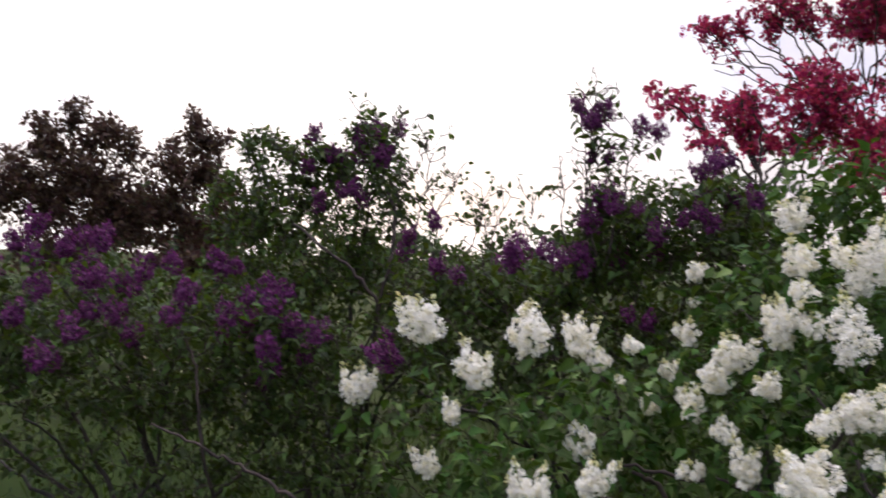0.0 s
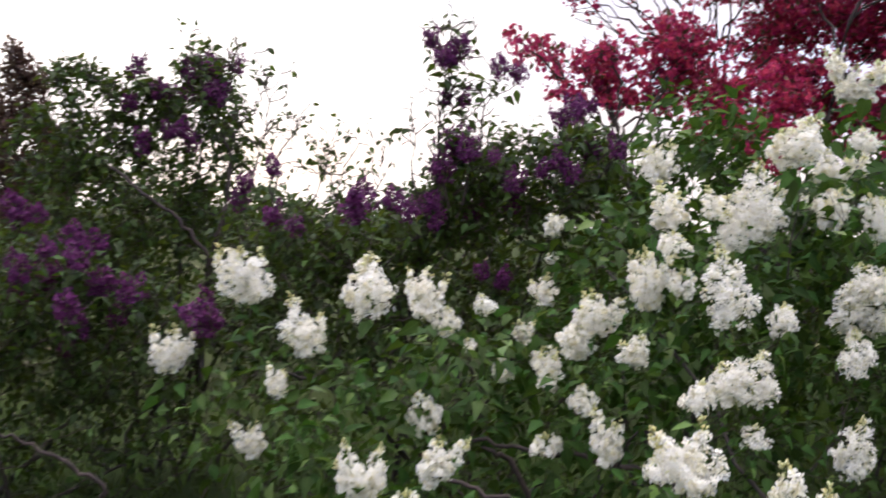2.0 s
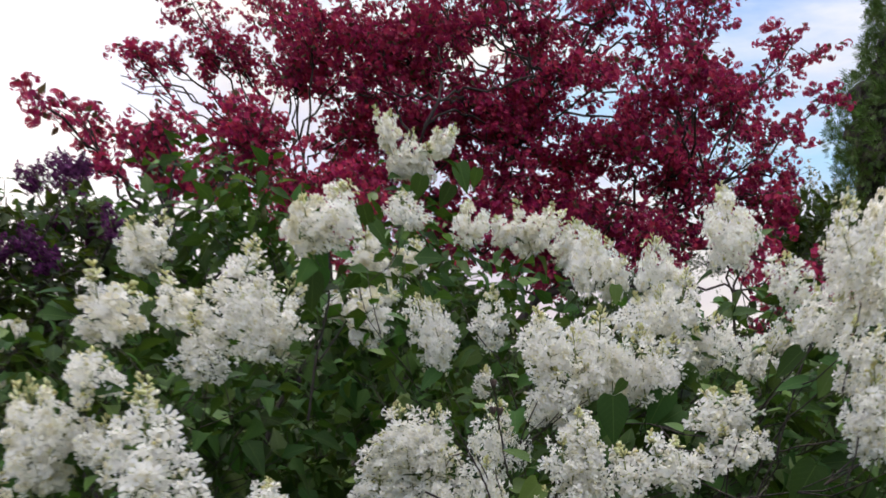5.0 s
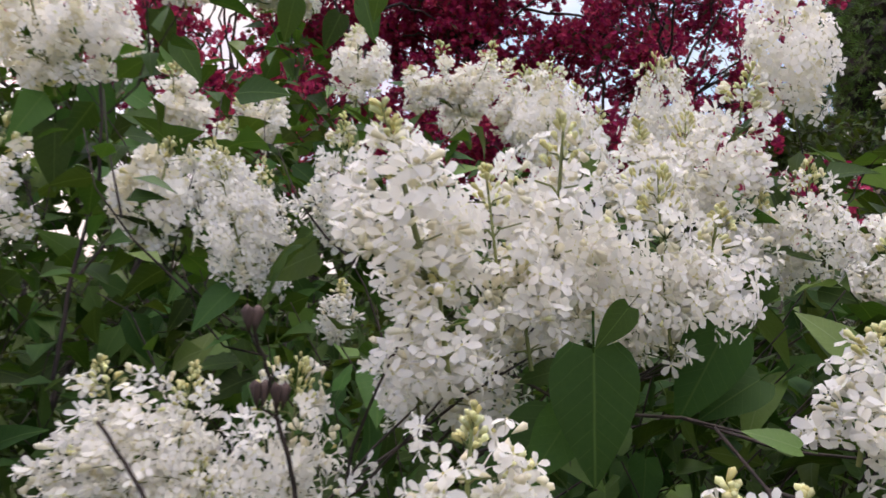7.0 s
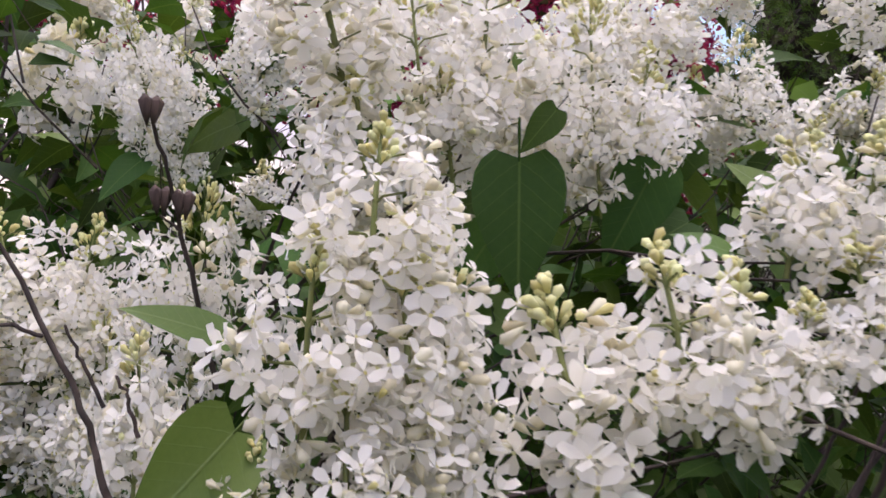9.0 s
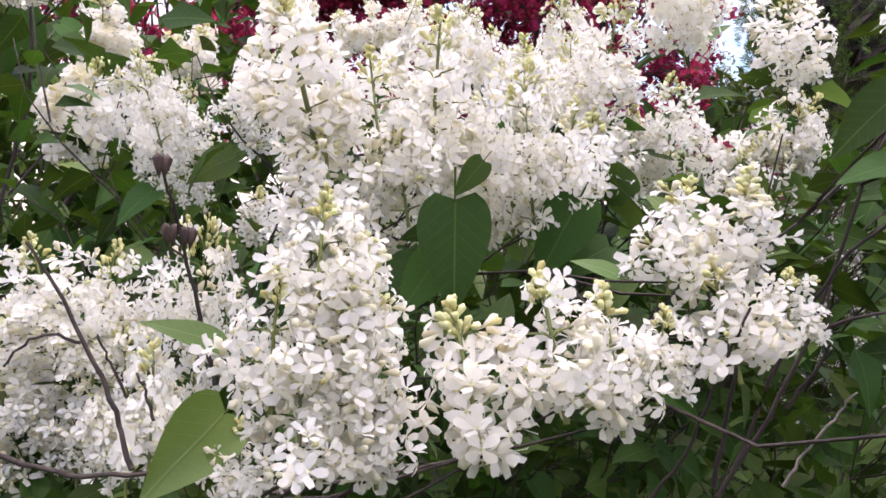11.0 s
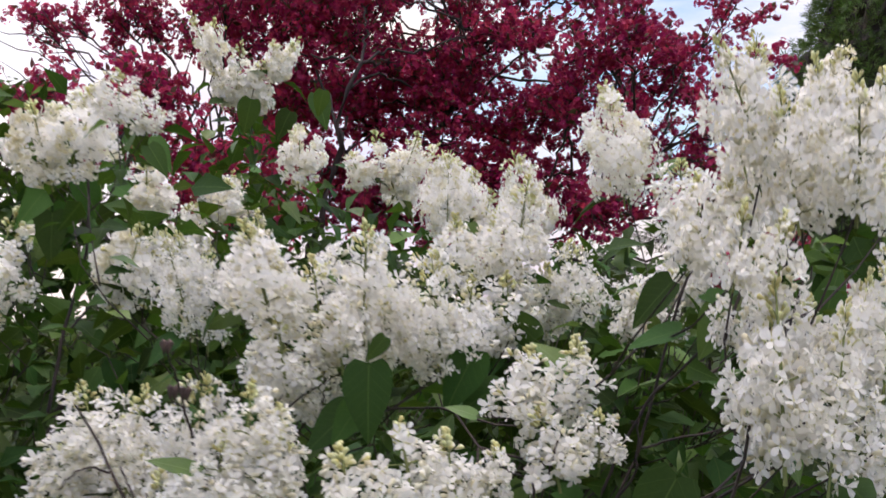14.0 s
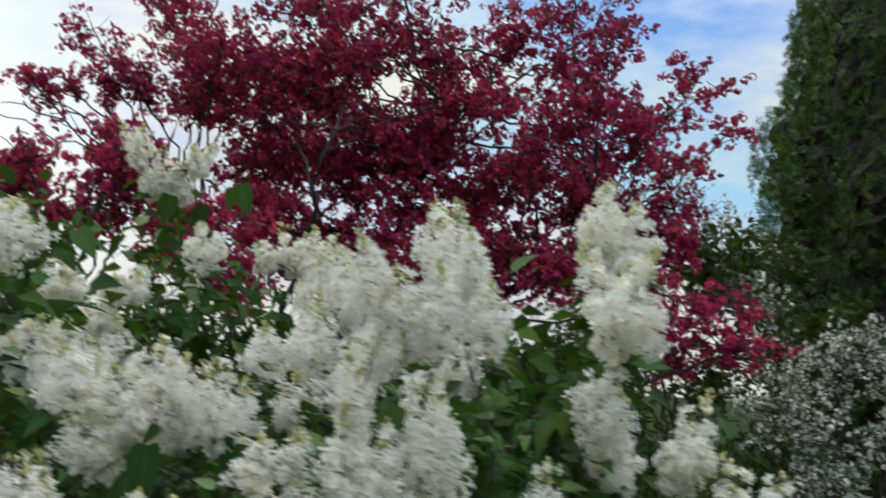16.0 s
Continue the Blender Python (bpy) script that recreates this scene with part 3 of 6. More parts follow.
def twig_leaves(rng, twigs, gap, size, first=0.35, droop=0.35):
    """Leaves in pairs along the twigs: places, ways, ups, sizes."""
    P, D, U, S = [], [], [], []
    for tw in twigs:
        seg = np.linalg.norm(np.diff(tw, axis=0), axis=1)
        length = seg.sum()
        first_t = max(first, 1 - 0.55 / max(length, 1e-3))
        n = max(2, int((1 - first_t) * length / gap))
        side0 = unit(rng.normal(size=3))
        for i, t in enumerate(np.linspace(first_t, 1.0, n)):
            x = t * (len(tw) - 1)
            k = min(int(x), len(tw) - 2)
            p = tw[k] + (tw[k + 1] - tw[k]) * (x - k)
            d = unit(tw[k + 1] - tw[k])
            s = unit(np.cross(d, side0 if i % 2 else np.cross(d, side0)))
            for sg in (1, -1):
                if rng.uniform() < 0.12:
                    continue
                way = unit(s * sg + d * rng.uniform(0.1, 0.7) + rng.normal(size=3) * 0.25 + [0, 0, -droop * rng.uniform(0.2, 1.6)])
                sz = size * rng.uniform(0.6, 1.25)
                P.append(p + way * sz * 0.28)
                D.append(way)
                U.append(np.array([0, 0, 1.0]) + rng.normal(size=3) * 0.45 - d * 0.1)
                S.append(sz)
    return np.array(P), np.array(D), np.array(U), np.array(S)


def panicle_pose(p, way, size, spin):
    """The pose of a panicle that stands at p along a way."""
    q = Vector(way).to_track_quat("Z", "Y")
    return Matrix.LocRotScale(p, q @ Euler((0, 0, spin)).to_quaternion(), (size, size, size))


def lilac(name, label, base, blooms, fill, stems, kits, leaf_mat, leaf_size, rng, fine=None, gap=0.028, young=0.0, thick=0.016, bloom_label="", lean=0.22, room=0.0, far_kits=None, root_spread=0.16, twig=0.0038):
    """A lilac shrub: stems from the ground, twigs, leaves in pairs, flower panicles at the twigs' ends.
    blooms: rows of x, y, z (the panicle's middle) and length, or of its foot, length, lean east and north, and width over length; fill: leafy tips without flowers; fine: a place and a radius
    within which leaves are single parts."""
    base = np.asarray(base, float)
    shrub = thing(name, base, label, "shrub")
    feet, poses = [], []
    for x, y, z, ln, *own in blooms:
        if own:
            way = unit(np.array([own[0], own[1], 1.0]))
            foot, fat = np.array([x, y, z]) - base, own[2]
        else:
            way = unit(np.array([rng.normal() * lean, rng.normal() * lean - 0.10, 1.0]))
            foot, fat = np.array([x, y, z]) - way * ln * 0.45 - base, 0.0
        feet.append(foot)
        poses.append((foot, way, ln, fat))
    tips = np.array(feet + [t - base for t in fill])
    clear = tips[off_cam_path(tips + base, 0.75)] if room else tips
    lines = stems_to(rng, base, spread_ends(rng, clear, stems), root_spread, thick)
    for ln in lines:
        r = thick * rng.uniform(0.7, 1.25)
        part("stem", Soup().tube(ln, r, r * 0.3, 7).mesh("stem", [M_BARK]), shrub)
    twigs = twigs_to(rng, tips, lines)
    wood = Soup()
    for tw in twigs:
        wood.tube(tw[::2], twig, twig * 0.5, 3)
    part("branchwork", wood.mesh("branchwork", [M_TWIG]), shrub, "thin brown branching twigs", "stuff")
    P, D, U, S = twig_leaves(rng, twigs, gap, leaf_size)
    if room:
        ok = off_cam_path(P + base, room)
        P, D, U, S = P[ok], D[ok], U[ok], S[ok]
        S = S * np.where(off_cam_path(P + base, 0.95), 1.0, 0.72)       # leaves near the camera's path are made smaller to fit its view
    turns = turned(D, U)
    single = np.zeros(len(P), bool)
    if fine is not None:
        d = np.linalg.norm(P + base - np.asarray(fine[0]), axis=1)
        single[np.argsort(d)[:300]] = True
        single &= d < fine[1]
        meshes = [Soup().one(s).mesh("leaf", [mt]) for mt in (leaf_mat, M_YOUNG) for s in LEAVES_FINE]
        for i in np.nonzero(single)[0]:
            k = int(rng.integers(4)) + (4 if rng.uniform() < young else 0)
            part("leaf", meshes[k], shrub, m=Matrix.LocRotScale(P[i], Matrix(turns[i].tolist()).to_quaternion(), (S[i],) * 3))
    rest = np.nonzero(~single)[0]
    pick = rng.integers(0, len(LEAVES_PLAIN), len(rest))
    leaves = Soup()
    slot = (rng.uniform(size=len(rest)) < young).astype(int)
    for k, s in enumerate(LEAVES_PLAIN):
        for q in (0, 1):
            on = rest[(pick == k) & (slot == q)]
            leaves.add(s, turns[on], P[on], S[on], q)
    part("foliage", leaves.mesh("foliage", [leaf_mat, M_YOUNG]), shrub, "heart-shaped green leaves in pairs", "stuff")
    for foot, way, ln, fat in poses:
        kit = far_kits if far_kits and np.linalg.norm(foot + base - np.asarray(fine[0])) > 0.64 else kits
        off = [abs(math.log(ln / k[2])) + (0.5 * abs(math.log(fat / k[3])) if fat else 0.0) for k in kit]
        kit = [k for k, o in zip(kit, off) if o <= min(off) + 0.12]
        flowers, tip, own, own_fat = kit[int(rng.integers(len(kit)))]
        wide = min(1.25, max(0.8, fat / own_fat)) if fat else 1.0
        m = panicle_pose(foot, way, ln / own, rng.uniform(0, 6.28)) @ Matrix.Diagonal((wide, wide, 1.0, 1.0))
        b = part("flower_panicle", flowers, shrub, bloom_label, m=m)
        part("bud_tip", tip, b, "", "stuff")
    return shrub


def blossom_cluster(rng, flowers, size, leaf=2):
    """A spur of five-petalled flowers with a few leaves; slot 0 petals, 1 leaves."""
    v, f = [(0, 0, 0)], []
    for k in range(5):
        a = 2 * math.pi * k / 5
        for da, r, z in ((-0.57, 0.52, 0.18), (0.57, 0.52, 0.24)):
            v.append((r * math.cos(a + da), r * math.sin(a + da), z))
        o = 1 + 2 * k
        f += [(0, o, o + 1)]
    fl = Shape(v, f)
    d = unit(rng.normal(size=(flowers, 3)))
    s = Soup().add(fl, facing(d, rng.uniform(0, 6, flowers)), d * size * rng.uniform(0.45, 0.9, flowers)[:, None], size * rng.uniform(0.75, 1.2, flowers), 0)
    if leaf:
        d = unit(rng.normal(size=(leaf, 3)))
        s.add(LEAF_SCRAP, turned(d, rng.normal(size=(leaf, 3))), d * size * 0.5, size * 1.8, 1)
    return s.shape()


def leaf_cluster(rng, count, size, leaf=None, slot=0):
    d = unit(rng.normal(size=(count, 3)) + [0, 0, 0.2])
    return Soup().add(leaf or LEAF_SMALL, turned(d, rng.normal(size=(count, 3)) * 0.6 + [0, 0, 1]), d * size * 0.35, size * rng.uniform(0.7, 1.2, count), slot).shape()


def woody(name, label, category, base, clumps, clusters, mats, bark_mat, rng, trunk=0.14, fork=0.35, per=14, gap=0.06, size=1.0, spray="blossom_spray", spray_label="", bare=0.0, group="", mains_count=6):
    """A tree: a forked trunk, a limb to each clump of the crown, twigs through the clump, and clusters of flowers or leaves along them.
    clumps: rows of x, y, z, radius across, radius up, and fullness."""
    base = np.asarray(base, float)
    tree = thing(name, base, label, category, group)
    cl = np.asarray(clumps, float)
    c = cl[:, :3] - base
    top = c.mean(0)
    crotch = np.array([top[0] * 0.2, top[1] * 0.2, max(0.35, c[:, 2].min() * fork + 0.2)])
    pts = curve((0, 0, -0.1), (0.02, -0.03, crotch[2] * 0.5), crotch, 9)
    part("trunk", Soup().tube(pts, trunk, trunk * 0.8, 10).mesh("trunk", [bark_mat]), tree)
    mains = []
    for e in spread_ends(rng, c, min(mains_count, len(c)), 0.75):
        e = e * [1, 1, 0.92]
        line = curve(crotch * 0.96, crotch * 0.6 + e * 0.4 + np.array([0, 0, 0.15]) + rng.normal(size=3) * 0.15, e, 16)
        line[2:-1] += rng.normal(size=(13, 3)) * 0.03
        mains.append(line)
        r = trunk * rng.uniform(0.26, 0.4)
        part("main_limb", Soup().tube(line, r, r * 0.3, 8).mesh("main_limb", [bark_mat]), tree)
    pool = np.concatenate([m[3:] for m in mains])
    for row, ce in zip(cl, c):
        ra, rz, full = row[3:6]
        root = pool[np.argsort(np.linalg.norm(pool - ce, axis=1) + 0.8 * np.maximum(0, pool[:, 2] - ce[2]))[int(rng.integers(0, 7))]]
        ctrl = (root + ce) / 2 + rng.normal(size=3) * 0.12
        limb = curve(root, ctrl, ce, 14)
        limb[2:-1] += rng.normal(size=(11, 3)) * 0.02
        lb = Soup().tube(limb, trunk * 0.085, 0.007, 5)
        n = max(4, int(per * full * (0.4 + ra * rz * 5)))
        ends = in_clump(rng, n, ce, (ra, ra, rz), 0.5)
        P = []
        for e in ends:
            a = limb[int(rng.integers(8, 14))] * 0.7 + ce * 0.3 if rng.uniform() < 0.8 else ce + (e - ce) * 0.2
            tw = curve(a, (a + e) / 2 + rng.normal(size=3) * 0.10 + [0, 0, 0.05], e, 6)
            lb.tube(tw[::2] if len(tw) > 5 else tw, 0.0055, 0.0022, 3)
            if rng.uniform() < bare:
                continue
            ln = np.linalg.norm(np.diff(tw, axis=0), axis=1).sum()
            for t in np.arange(0.25, 1.02, gap / max(ln, gap)):
                x = min(t, 0.999) * 5
                k = int(x)
                P.append(tw[k] + (tw[k + 1] - tw[k]) * (x - k) + rng.normal(size=3) * 0.028)
        part("limb", lb.mesh("limb", [bark_mat]), tree)
        if not P:
            continue
        P = np.array(P)
        which = rng.integers(0, len(clusters), len(P))
        sp = Soup()
        turns = facing(unit(rng.normal(size=(len(P), 3)) + [0, 0, 0.6]), rng.uniform(0, 6, len(P)))
        for k, s in enumerate(clusters):
            on = which == k
            sp.add(s, turns[on], P[on], size * rng.uniform(0.75, 1.25, on.sum()))
        if sp.v:
            part(spray, sp.mesh(spray, mats), tree, spray_label, "stuff")
    return tree


# ---------------------------------------------------------------- ground
def ground_sheet():
    xs = np.concatenate([np.linspace(-900, -30, 8), np.linspace(-24, 24, 49), np.linspace(30, 900, 8)])
    ys = np.concatenate([np.linspace(-900, -30, 8), np.linspace(-24, 40, 65), np.linspace(50, 900, 8)])
    bm = bmesh.new()
    grid = [[bm.verts.new((x, y, 0.03 * noise.noise(Vector((x * 0.3, y * 0.3, 0))) - 0.01)) for y in ys] for x in xs]
    for i in range(len(xs) - 1):
        for j in range(len(ys) - 1):
            bm.faces.new((grid[i][j], grid[i + 1][j], grid[i + 1][j + 1], grid[i][j + 1]))
    me = bpy.data.meshes.new("ground")
    bm.to_mesh(me)
    bm.free()
    me.materials.append(M_GRASS)
    return tagged(new("ground", me), "rough green garden grass under the shrubs", "grass", "", "structure")


ground_sheet()


def grass_tufts(rng):
    n = 4200
    p = np.stack([rng.normal(0.5, 3.4, n), rng.normal(3.4, 2.7, n), np.full(n, -0.02)], -1)
    blade = Shape([(-0.03, 0, 0), (0.03, 0, 0), (0.015, 0.03, 0.6), (0, 0.14, 1.0)], [(0, 1, 2), (0, 2, 3)])
    s = Soup()
    for _ in range(4):
        q = p + rng.normal(size=(n, 3)) * [0.04, 0.04, 0]
        lean = unit(rng.normal(size=(n, 3)) * [0.4, 0.4, 0] + [0, 0, 1])
        s.add(blade, facing(lean, rng.uniform(0, 6.3, n)), q, rng.uniform(0.08, 0.22, n))
    ob = new("grass", s.mesh("grass", [M_LEAF_DARK]))
    tagged(ob, "uncut green grass blades between the shrubs", "grass", "", "stuff")


grass_tufts(np.random.default_rng(3))


# ---------------------------------------------------------------- white lilac
def with_mates(rng, rows, most=2):
    """Panicles come in pairs and threes at the ends of the twigs."""
    out = list(rows)
    for x, y, z, s in rows:
        for _ in range(int(rng.integers(0, most + 1))):
            d = rng.normal(size=3) * [0.07, 0.06, 0.045]
            out.append((x + d[0], y + d[1], z + d[2] - 0.02, s * rng.uniform(0.6, 0.95)))
    return out


rng = np.random.default_rng(11)
WHITE_FINE, WHITE_PLAIN = [], []
for ln, rad, cnt, blunt, cones in ((0.06, 0.020, 62, 0.4, 1), (0.06, 0.025, 76, 0.6, 1), (0.06, 0.029, 86, 0.5, 1), (0.085, 0.026, 105, 0.3, 1), (0.085, 0.033, 130, 0.5, 1), (0.085, 0.030, 118, 0.2, 1), (0.085, 0.038, 150, 0.5, 1),
                                   (0.115, 0.036, 190, 0.3, 1), (0.115, 0.043, 220, 0.5, 1), (0.115, 0.031, 165, 0.2, 1), (0.115, 0.050, 255, 0.5, 1), (0.15, 0.044, 280, 0.3, 1), (0.15, 0.036, 340, 0.4, 2)):
    WHITE_FINE.append((*panicle_meshes("white_panicle", rng, ln, rad, int(cnt * 1.12), 0.0134, True, M_WHITE, M_CREAM, 4 if ln < 0.07 else 5 if ln < 0.1 else 7 if ln < 0.13 else 9, blunt, cones, M_INNER), ln, 2 * (1.0 * rad * (1.35 if cones > 1 else 1.0) + 0.002) / ln))
for ln, rad, cnt, blunt, cones in ((0.06, 0.028, 95, 0.5, 1), (0.06, 0.034, 120, 0.8, 1), (0.10, 0.034, 210, 0.3, 2), (0.10, 0.040, 200, 0.5, 1), (0.10, 0.031, 240, 0.2, 3), (0.10, 0.037, 195, 0.1, 1), (0.10, 0.046, 240, 0.7, 1), (0.16, 0.042, 430, 0.3, 2), (0.16, 0.038, 510, 0.4, 3), (0.16, 0.044, 440, 0.2, 2),
                                   (0.16, 0.052, 390, 0.2, 1), (0.16, 0.060, 430, 0.4, 1), (0.16, 0.040, 510, 0.5, 3)):
    WHITE_PLAIN.append((*panicle_meshes("white_panicle", rng, ln, rad, cnt, 0.0172, False, M_WHITE, M_CREAM, 4 if ln < 0.07 else 5 if ln < 0.12 else 7, blunt, cones, M_INNER), ln, 2 * (1.0 * rad * (1.35 if cones > 1 else 1.0) + 0.002) / ln))
PURPLE = []
for ln, rad, cnt, blunt, cones in ((0.14, 0.046, 165, 0.3, 2), (0.14, 0.062, 160, 0.6, 1), (0.14, 0.040, 190, 0.4, 3), (0.14, 0.048, 160, 0.1, 2)):
    PURPLE.append((*panicle_meshes("purple_panicle", rng, ln, rad, cnt, 0.022, False, M_PURPLE, M_PLUM, 6, blunt, cones), ln, 0.8))
# panicles: foot, length, lean east and north, width over length
WHITE_FRONT = [
    (1.477, 2.397, 1.423, 0.101, -0.12, 0.12, 1.14),
    (1.494, 2.370, 1.417, 0.104, 0.09, 0.07, 0.79),
    (1.504, 2.219, 1.440, 0.101, 0.03, 0.08, 0.75),
    (1.469, 2.432, 1.333, 0.091, -0.20, 0.26, 1.20),
    (1.448, 2.048, 1.421, 0.034, 0.15, 0.19, 1.01),
    (1.686, 2.506, 1.531, 0.051, 0.04, -0.04, 0.84),
    (1.508, 2.330, 1.357, 0.108, 0.04, 0.18, 0.83),
    (1.450, 2.437, 1.381, 0.093, 0.06, 0.13, 1.07),
    (1.495, 2.397, 1.348, 0.102, -0.05, 0.21, 0.96),
    (1.681, 2.010, 1.519, 0.057, 0.08, -0.08, 1.20),
    (1.721, 1.995, 1.524, 0.060, -0.01, 0.00, 0.97),
    (1.681, 1.966, 1.477, 0.057, -0.12, 0.27, 1.18),
    (1.715, 1.959, 1.492, 0.038, 0.06, 0.04, 1.20),
    (1.559, 1.972, 1.466, 0.060, -0.08, 0.22, 0.97),
    (1.589, 1.965, 1.459, 0.061, -0.02, 0.20, 0.77),
    (1.621, 1.970, 1.468, 0.041, 0.11, 0.06, 1.04),
    (1.524, 1.982, 1.447, 0.065, -0.15, 0.30, 0.83),
    (2.046, 2.176, 1.630, 0.078, 0.30, -0.65, 0.96),
    (2.013, 2.192, 1.574, 0.095, 0.23, -0.43, 0.96),
    (1.477, 1.995, 1.451, 0.072, 0.06, 0.14, 0.60),
    (1.464, 2.181, 1.406, 0.065, 0.06, 0.18, 0.79),
    (1.455, 2.005, 1.506, 0.044, -0.01, 0.04, 0.96),
    (1.478, 2.008, 1.493, 0.042, 0.04, 0.05, 0.95),
    (1.441, 2.012, 1.469, 0.050, 0.03, 0.11, 0.89),
    (1.463, 1.994, 1.466, 0.051, 0.01, 0.14, 0.93),
    (1.446, 1.997, 1.441, 0.043, 0.09, 0.18, 1.13),
    (1.477, 1.992, 1.442, 0.045, 0.03, 0.21, 0.88),
    (2.059, 2.158, 1.624, 0.062, -0.01, -0.18, 1.10),
    (1.995, 2.182, 1.585, 0.056, 0.18, -0.35, 1.17),
]
WHITE_MASS = [
    (1.533, 2.143, 1.584, 0.086, -0.31, -0.01, 0.96),
    (1.579, 2.141, 1.566, 0.077, -0.19, -0.01, 0.96),
    (1.545, 2.137, 1.535, 0.057, -0.18, 0.05, 1.20),
    (1.624, 2.153, 1.581, 0.095, -0.10, -0.11, 0.95),
    (1.692, 2.127, 1.550, 0.106, -0.19, 0.04, 0.81),
    (1.714, 2.127, 1.555, 0.079, 0.02, -0.13, 0.79),
    (1.797, 2.250, 1.629, 0.081, -0.10, -0.13, 1.15),
    (1.848, 2.215, 1.638, 0.114, -0.08, -0.19, 0.78),
    (1.895, 2.172, 1.592, 0.093, -0.07, -0.10, 0.79),
    (1.653, 2.163, 1.555, 0.057, -0.08, -0.02, 1.07),
    (1.598, 2.141, 1.549, 0.057, -0.19, 0.06, 1.13),
    (1.822, 2.187, 1.584, 0.064, -0.16, 0.02, 1.09),
    (1.556, 2.179, 1.521, 0.042, -0.11, 0.06, 1.10),
    (1.594, 2.179, 1.504, 0.051, 0.03, 0.00, 1.00),
]
WHITE_BACK = [
    (1.650, 2.640, 1.613, 0.098, -0.31, -0.00, 0.76),
    (1.672, 2.635, 1.559, 0.137, -0.05, -0.07, 0.57),
    (1.676, 2.944, 1.754, 0.101, -0.15, -0.16, 1.04),
    (1.837, 3.021, 1.779, 0.087, -0.13, -0.15, 1.12),
    (1.779, 3.165, 1.654, 0.091, -0.14, -0.06, 0.93),
    (2.206, 2.387, 1.797, 0.166, -0.22, -0.04, 0.77),
    (2.091, 2.176, 1.713, 0.091, -0.25, -0.03, 1.09),
    (1.791, 1.928, 1.648, 0.065, -0.21, -0.12, 0.76),
    (1.734, 1.891, 1.637, 0.071, 0.18, -0.39, 0.83),
    (1.529, 2.847, 1.795, 0.141, 0.13, -0.22, 1.12),
    (1.506, 2.854, 1.784, 0.116, -0.32, -0.08, 0.83),
    (1.417, 2.825, 1.570, 0.160, -0.24, 0.02, 0.89),
    (1.650, 2.436, 1.611, 0.103, -0.09, -0.01, 0.71),
    (1.591, 2.487, 1.581, 0.112, -0.29, 0.10, 0.67),
    (1.793, 3.213, 1.654, 0.110, -0.37, 0.08, 1.12),
]
WHITE_TOP = [
    (2.242, 3.073, 1.880, 0.139, 0.03, -0.23, 0.85),
    (2.187, 3.106, 1.891, 0.085, -0.55, 0.15, 1.11),
    (1.954, 2.957, 1.851, 0.108, -0.07, -0.16, 0.86),
    (2.287, 2.962, 1.826, 0.130, -0.02, -0.10, 1.20),
    (2.105, 2.694, 1.742, 0.146, -0.07, -0.11, 0.62),
    (2.186, 2.707, 1.738, 0.141, -0.03, -0.13, 0.66),
    (2.090, 2.474, 1.711, 0.141, -0.16, -0.02, 0.65),
    (1.887, 3.244, 2.126, 0.113, -0.34, -0.18, 0.72),
    (1.938, 3.242, 2.051, 0.127, -0.39, -0.11, 0.83),
    (2.002, 3.195, 2.111, 0.106, 0.22, -0.43, 0.74),
    (1.970, 3.228, 2.047, 0.107, 0.16, -0.35, 0.95),
]
WHITE_RIGHT = [
    (2.310, 2.126, 1.834, 0.144, -0.12, -0.22, 0.63),
    (2.316, 2.058, 1.810, 0.129, -0.11, -0.21, 0.65),
    (1.720, 1.823, 1.696, 0.087, -0.31, 0.13, 0.61),
    (1.734, 1.808, 1.662, 0.086, -0.18, 0.03, 0.65),
    (1.751, 1.778, 1.666, 0.083, -0.09, -0.13, 0.71),
    (1.659, 1.776, 1.599, 0.057, 0.07, -0.16, 0.68),
    (1.649, 1.763, 1.521, 0.097, 0.04, 0.05, 0.53),
    (1.668, 1.749, 1.514, 0.091, 0.13, -0.06, 0.54),
    (1.721, 1.748, 1.551, 0.092, 0.05, -0.05, 0.51),
    (1.855, 1.860, 1.722, 0.083, -0.18, -0.06, 0.62),
    (1.818, 1.792, 1.666, 0.076, -0.09, -0.10, 0.67),
    (1.670, 1.809, 1.618, 0.049, 0.05, -0.17, 0.68),
]
WHITE_MIDDLE = [
    (0.910, 2.778, 1.285, 0.129, 0.12, 0.05, 0.97),
    (0.843, 2.790, 1.220, 0.138, 0.25, 0.04, 0.73),
    (0.992, 2.633, 1.380, 0.164, 0.07, 0.02, 0.63),
    (1.050, 2.607, 1.517, 0.063, 0.16, -0.05, 1.20),
    (0.940, 2.519, 1.244, 0.082, -0.18, 0.19, 1.20),
    (1.081, 2.314, 1.358, 0.199, -0.16, 0.13, 0.69),
    (1.055, 2.167, 1.227, 0.111, 0.24, 0.03, 1.20),
    (1.030, 2.176, 1.218, 0.095, -0.33, 0.30, 1.00),
    (1.247, 2.630, 1.589, 0.187, 0.24, -0.15, 0.66),
    (1.184, 2.656, 1.621, 0.081, 0.14, -0.09, 1.20),
    (1.104, 2.790, 1.592, 0.123, 0.13, -0.07, 1.20),
    (1.317, 3.369, 1.748, 0.146, -0.27, 0.03, 0.92),
    (1.498, 2.493, 1.812, 0.054, -0.08, -0.06, 1.20),
]
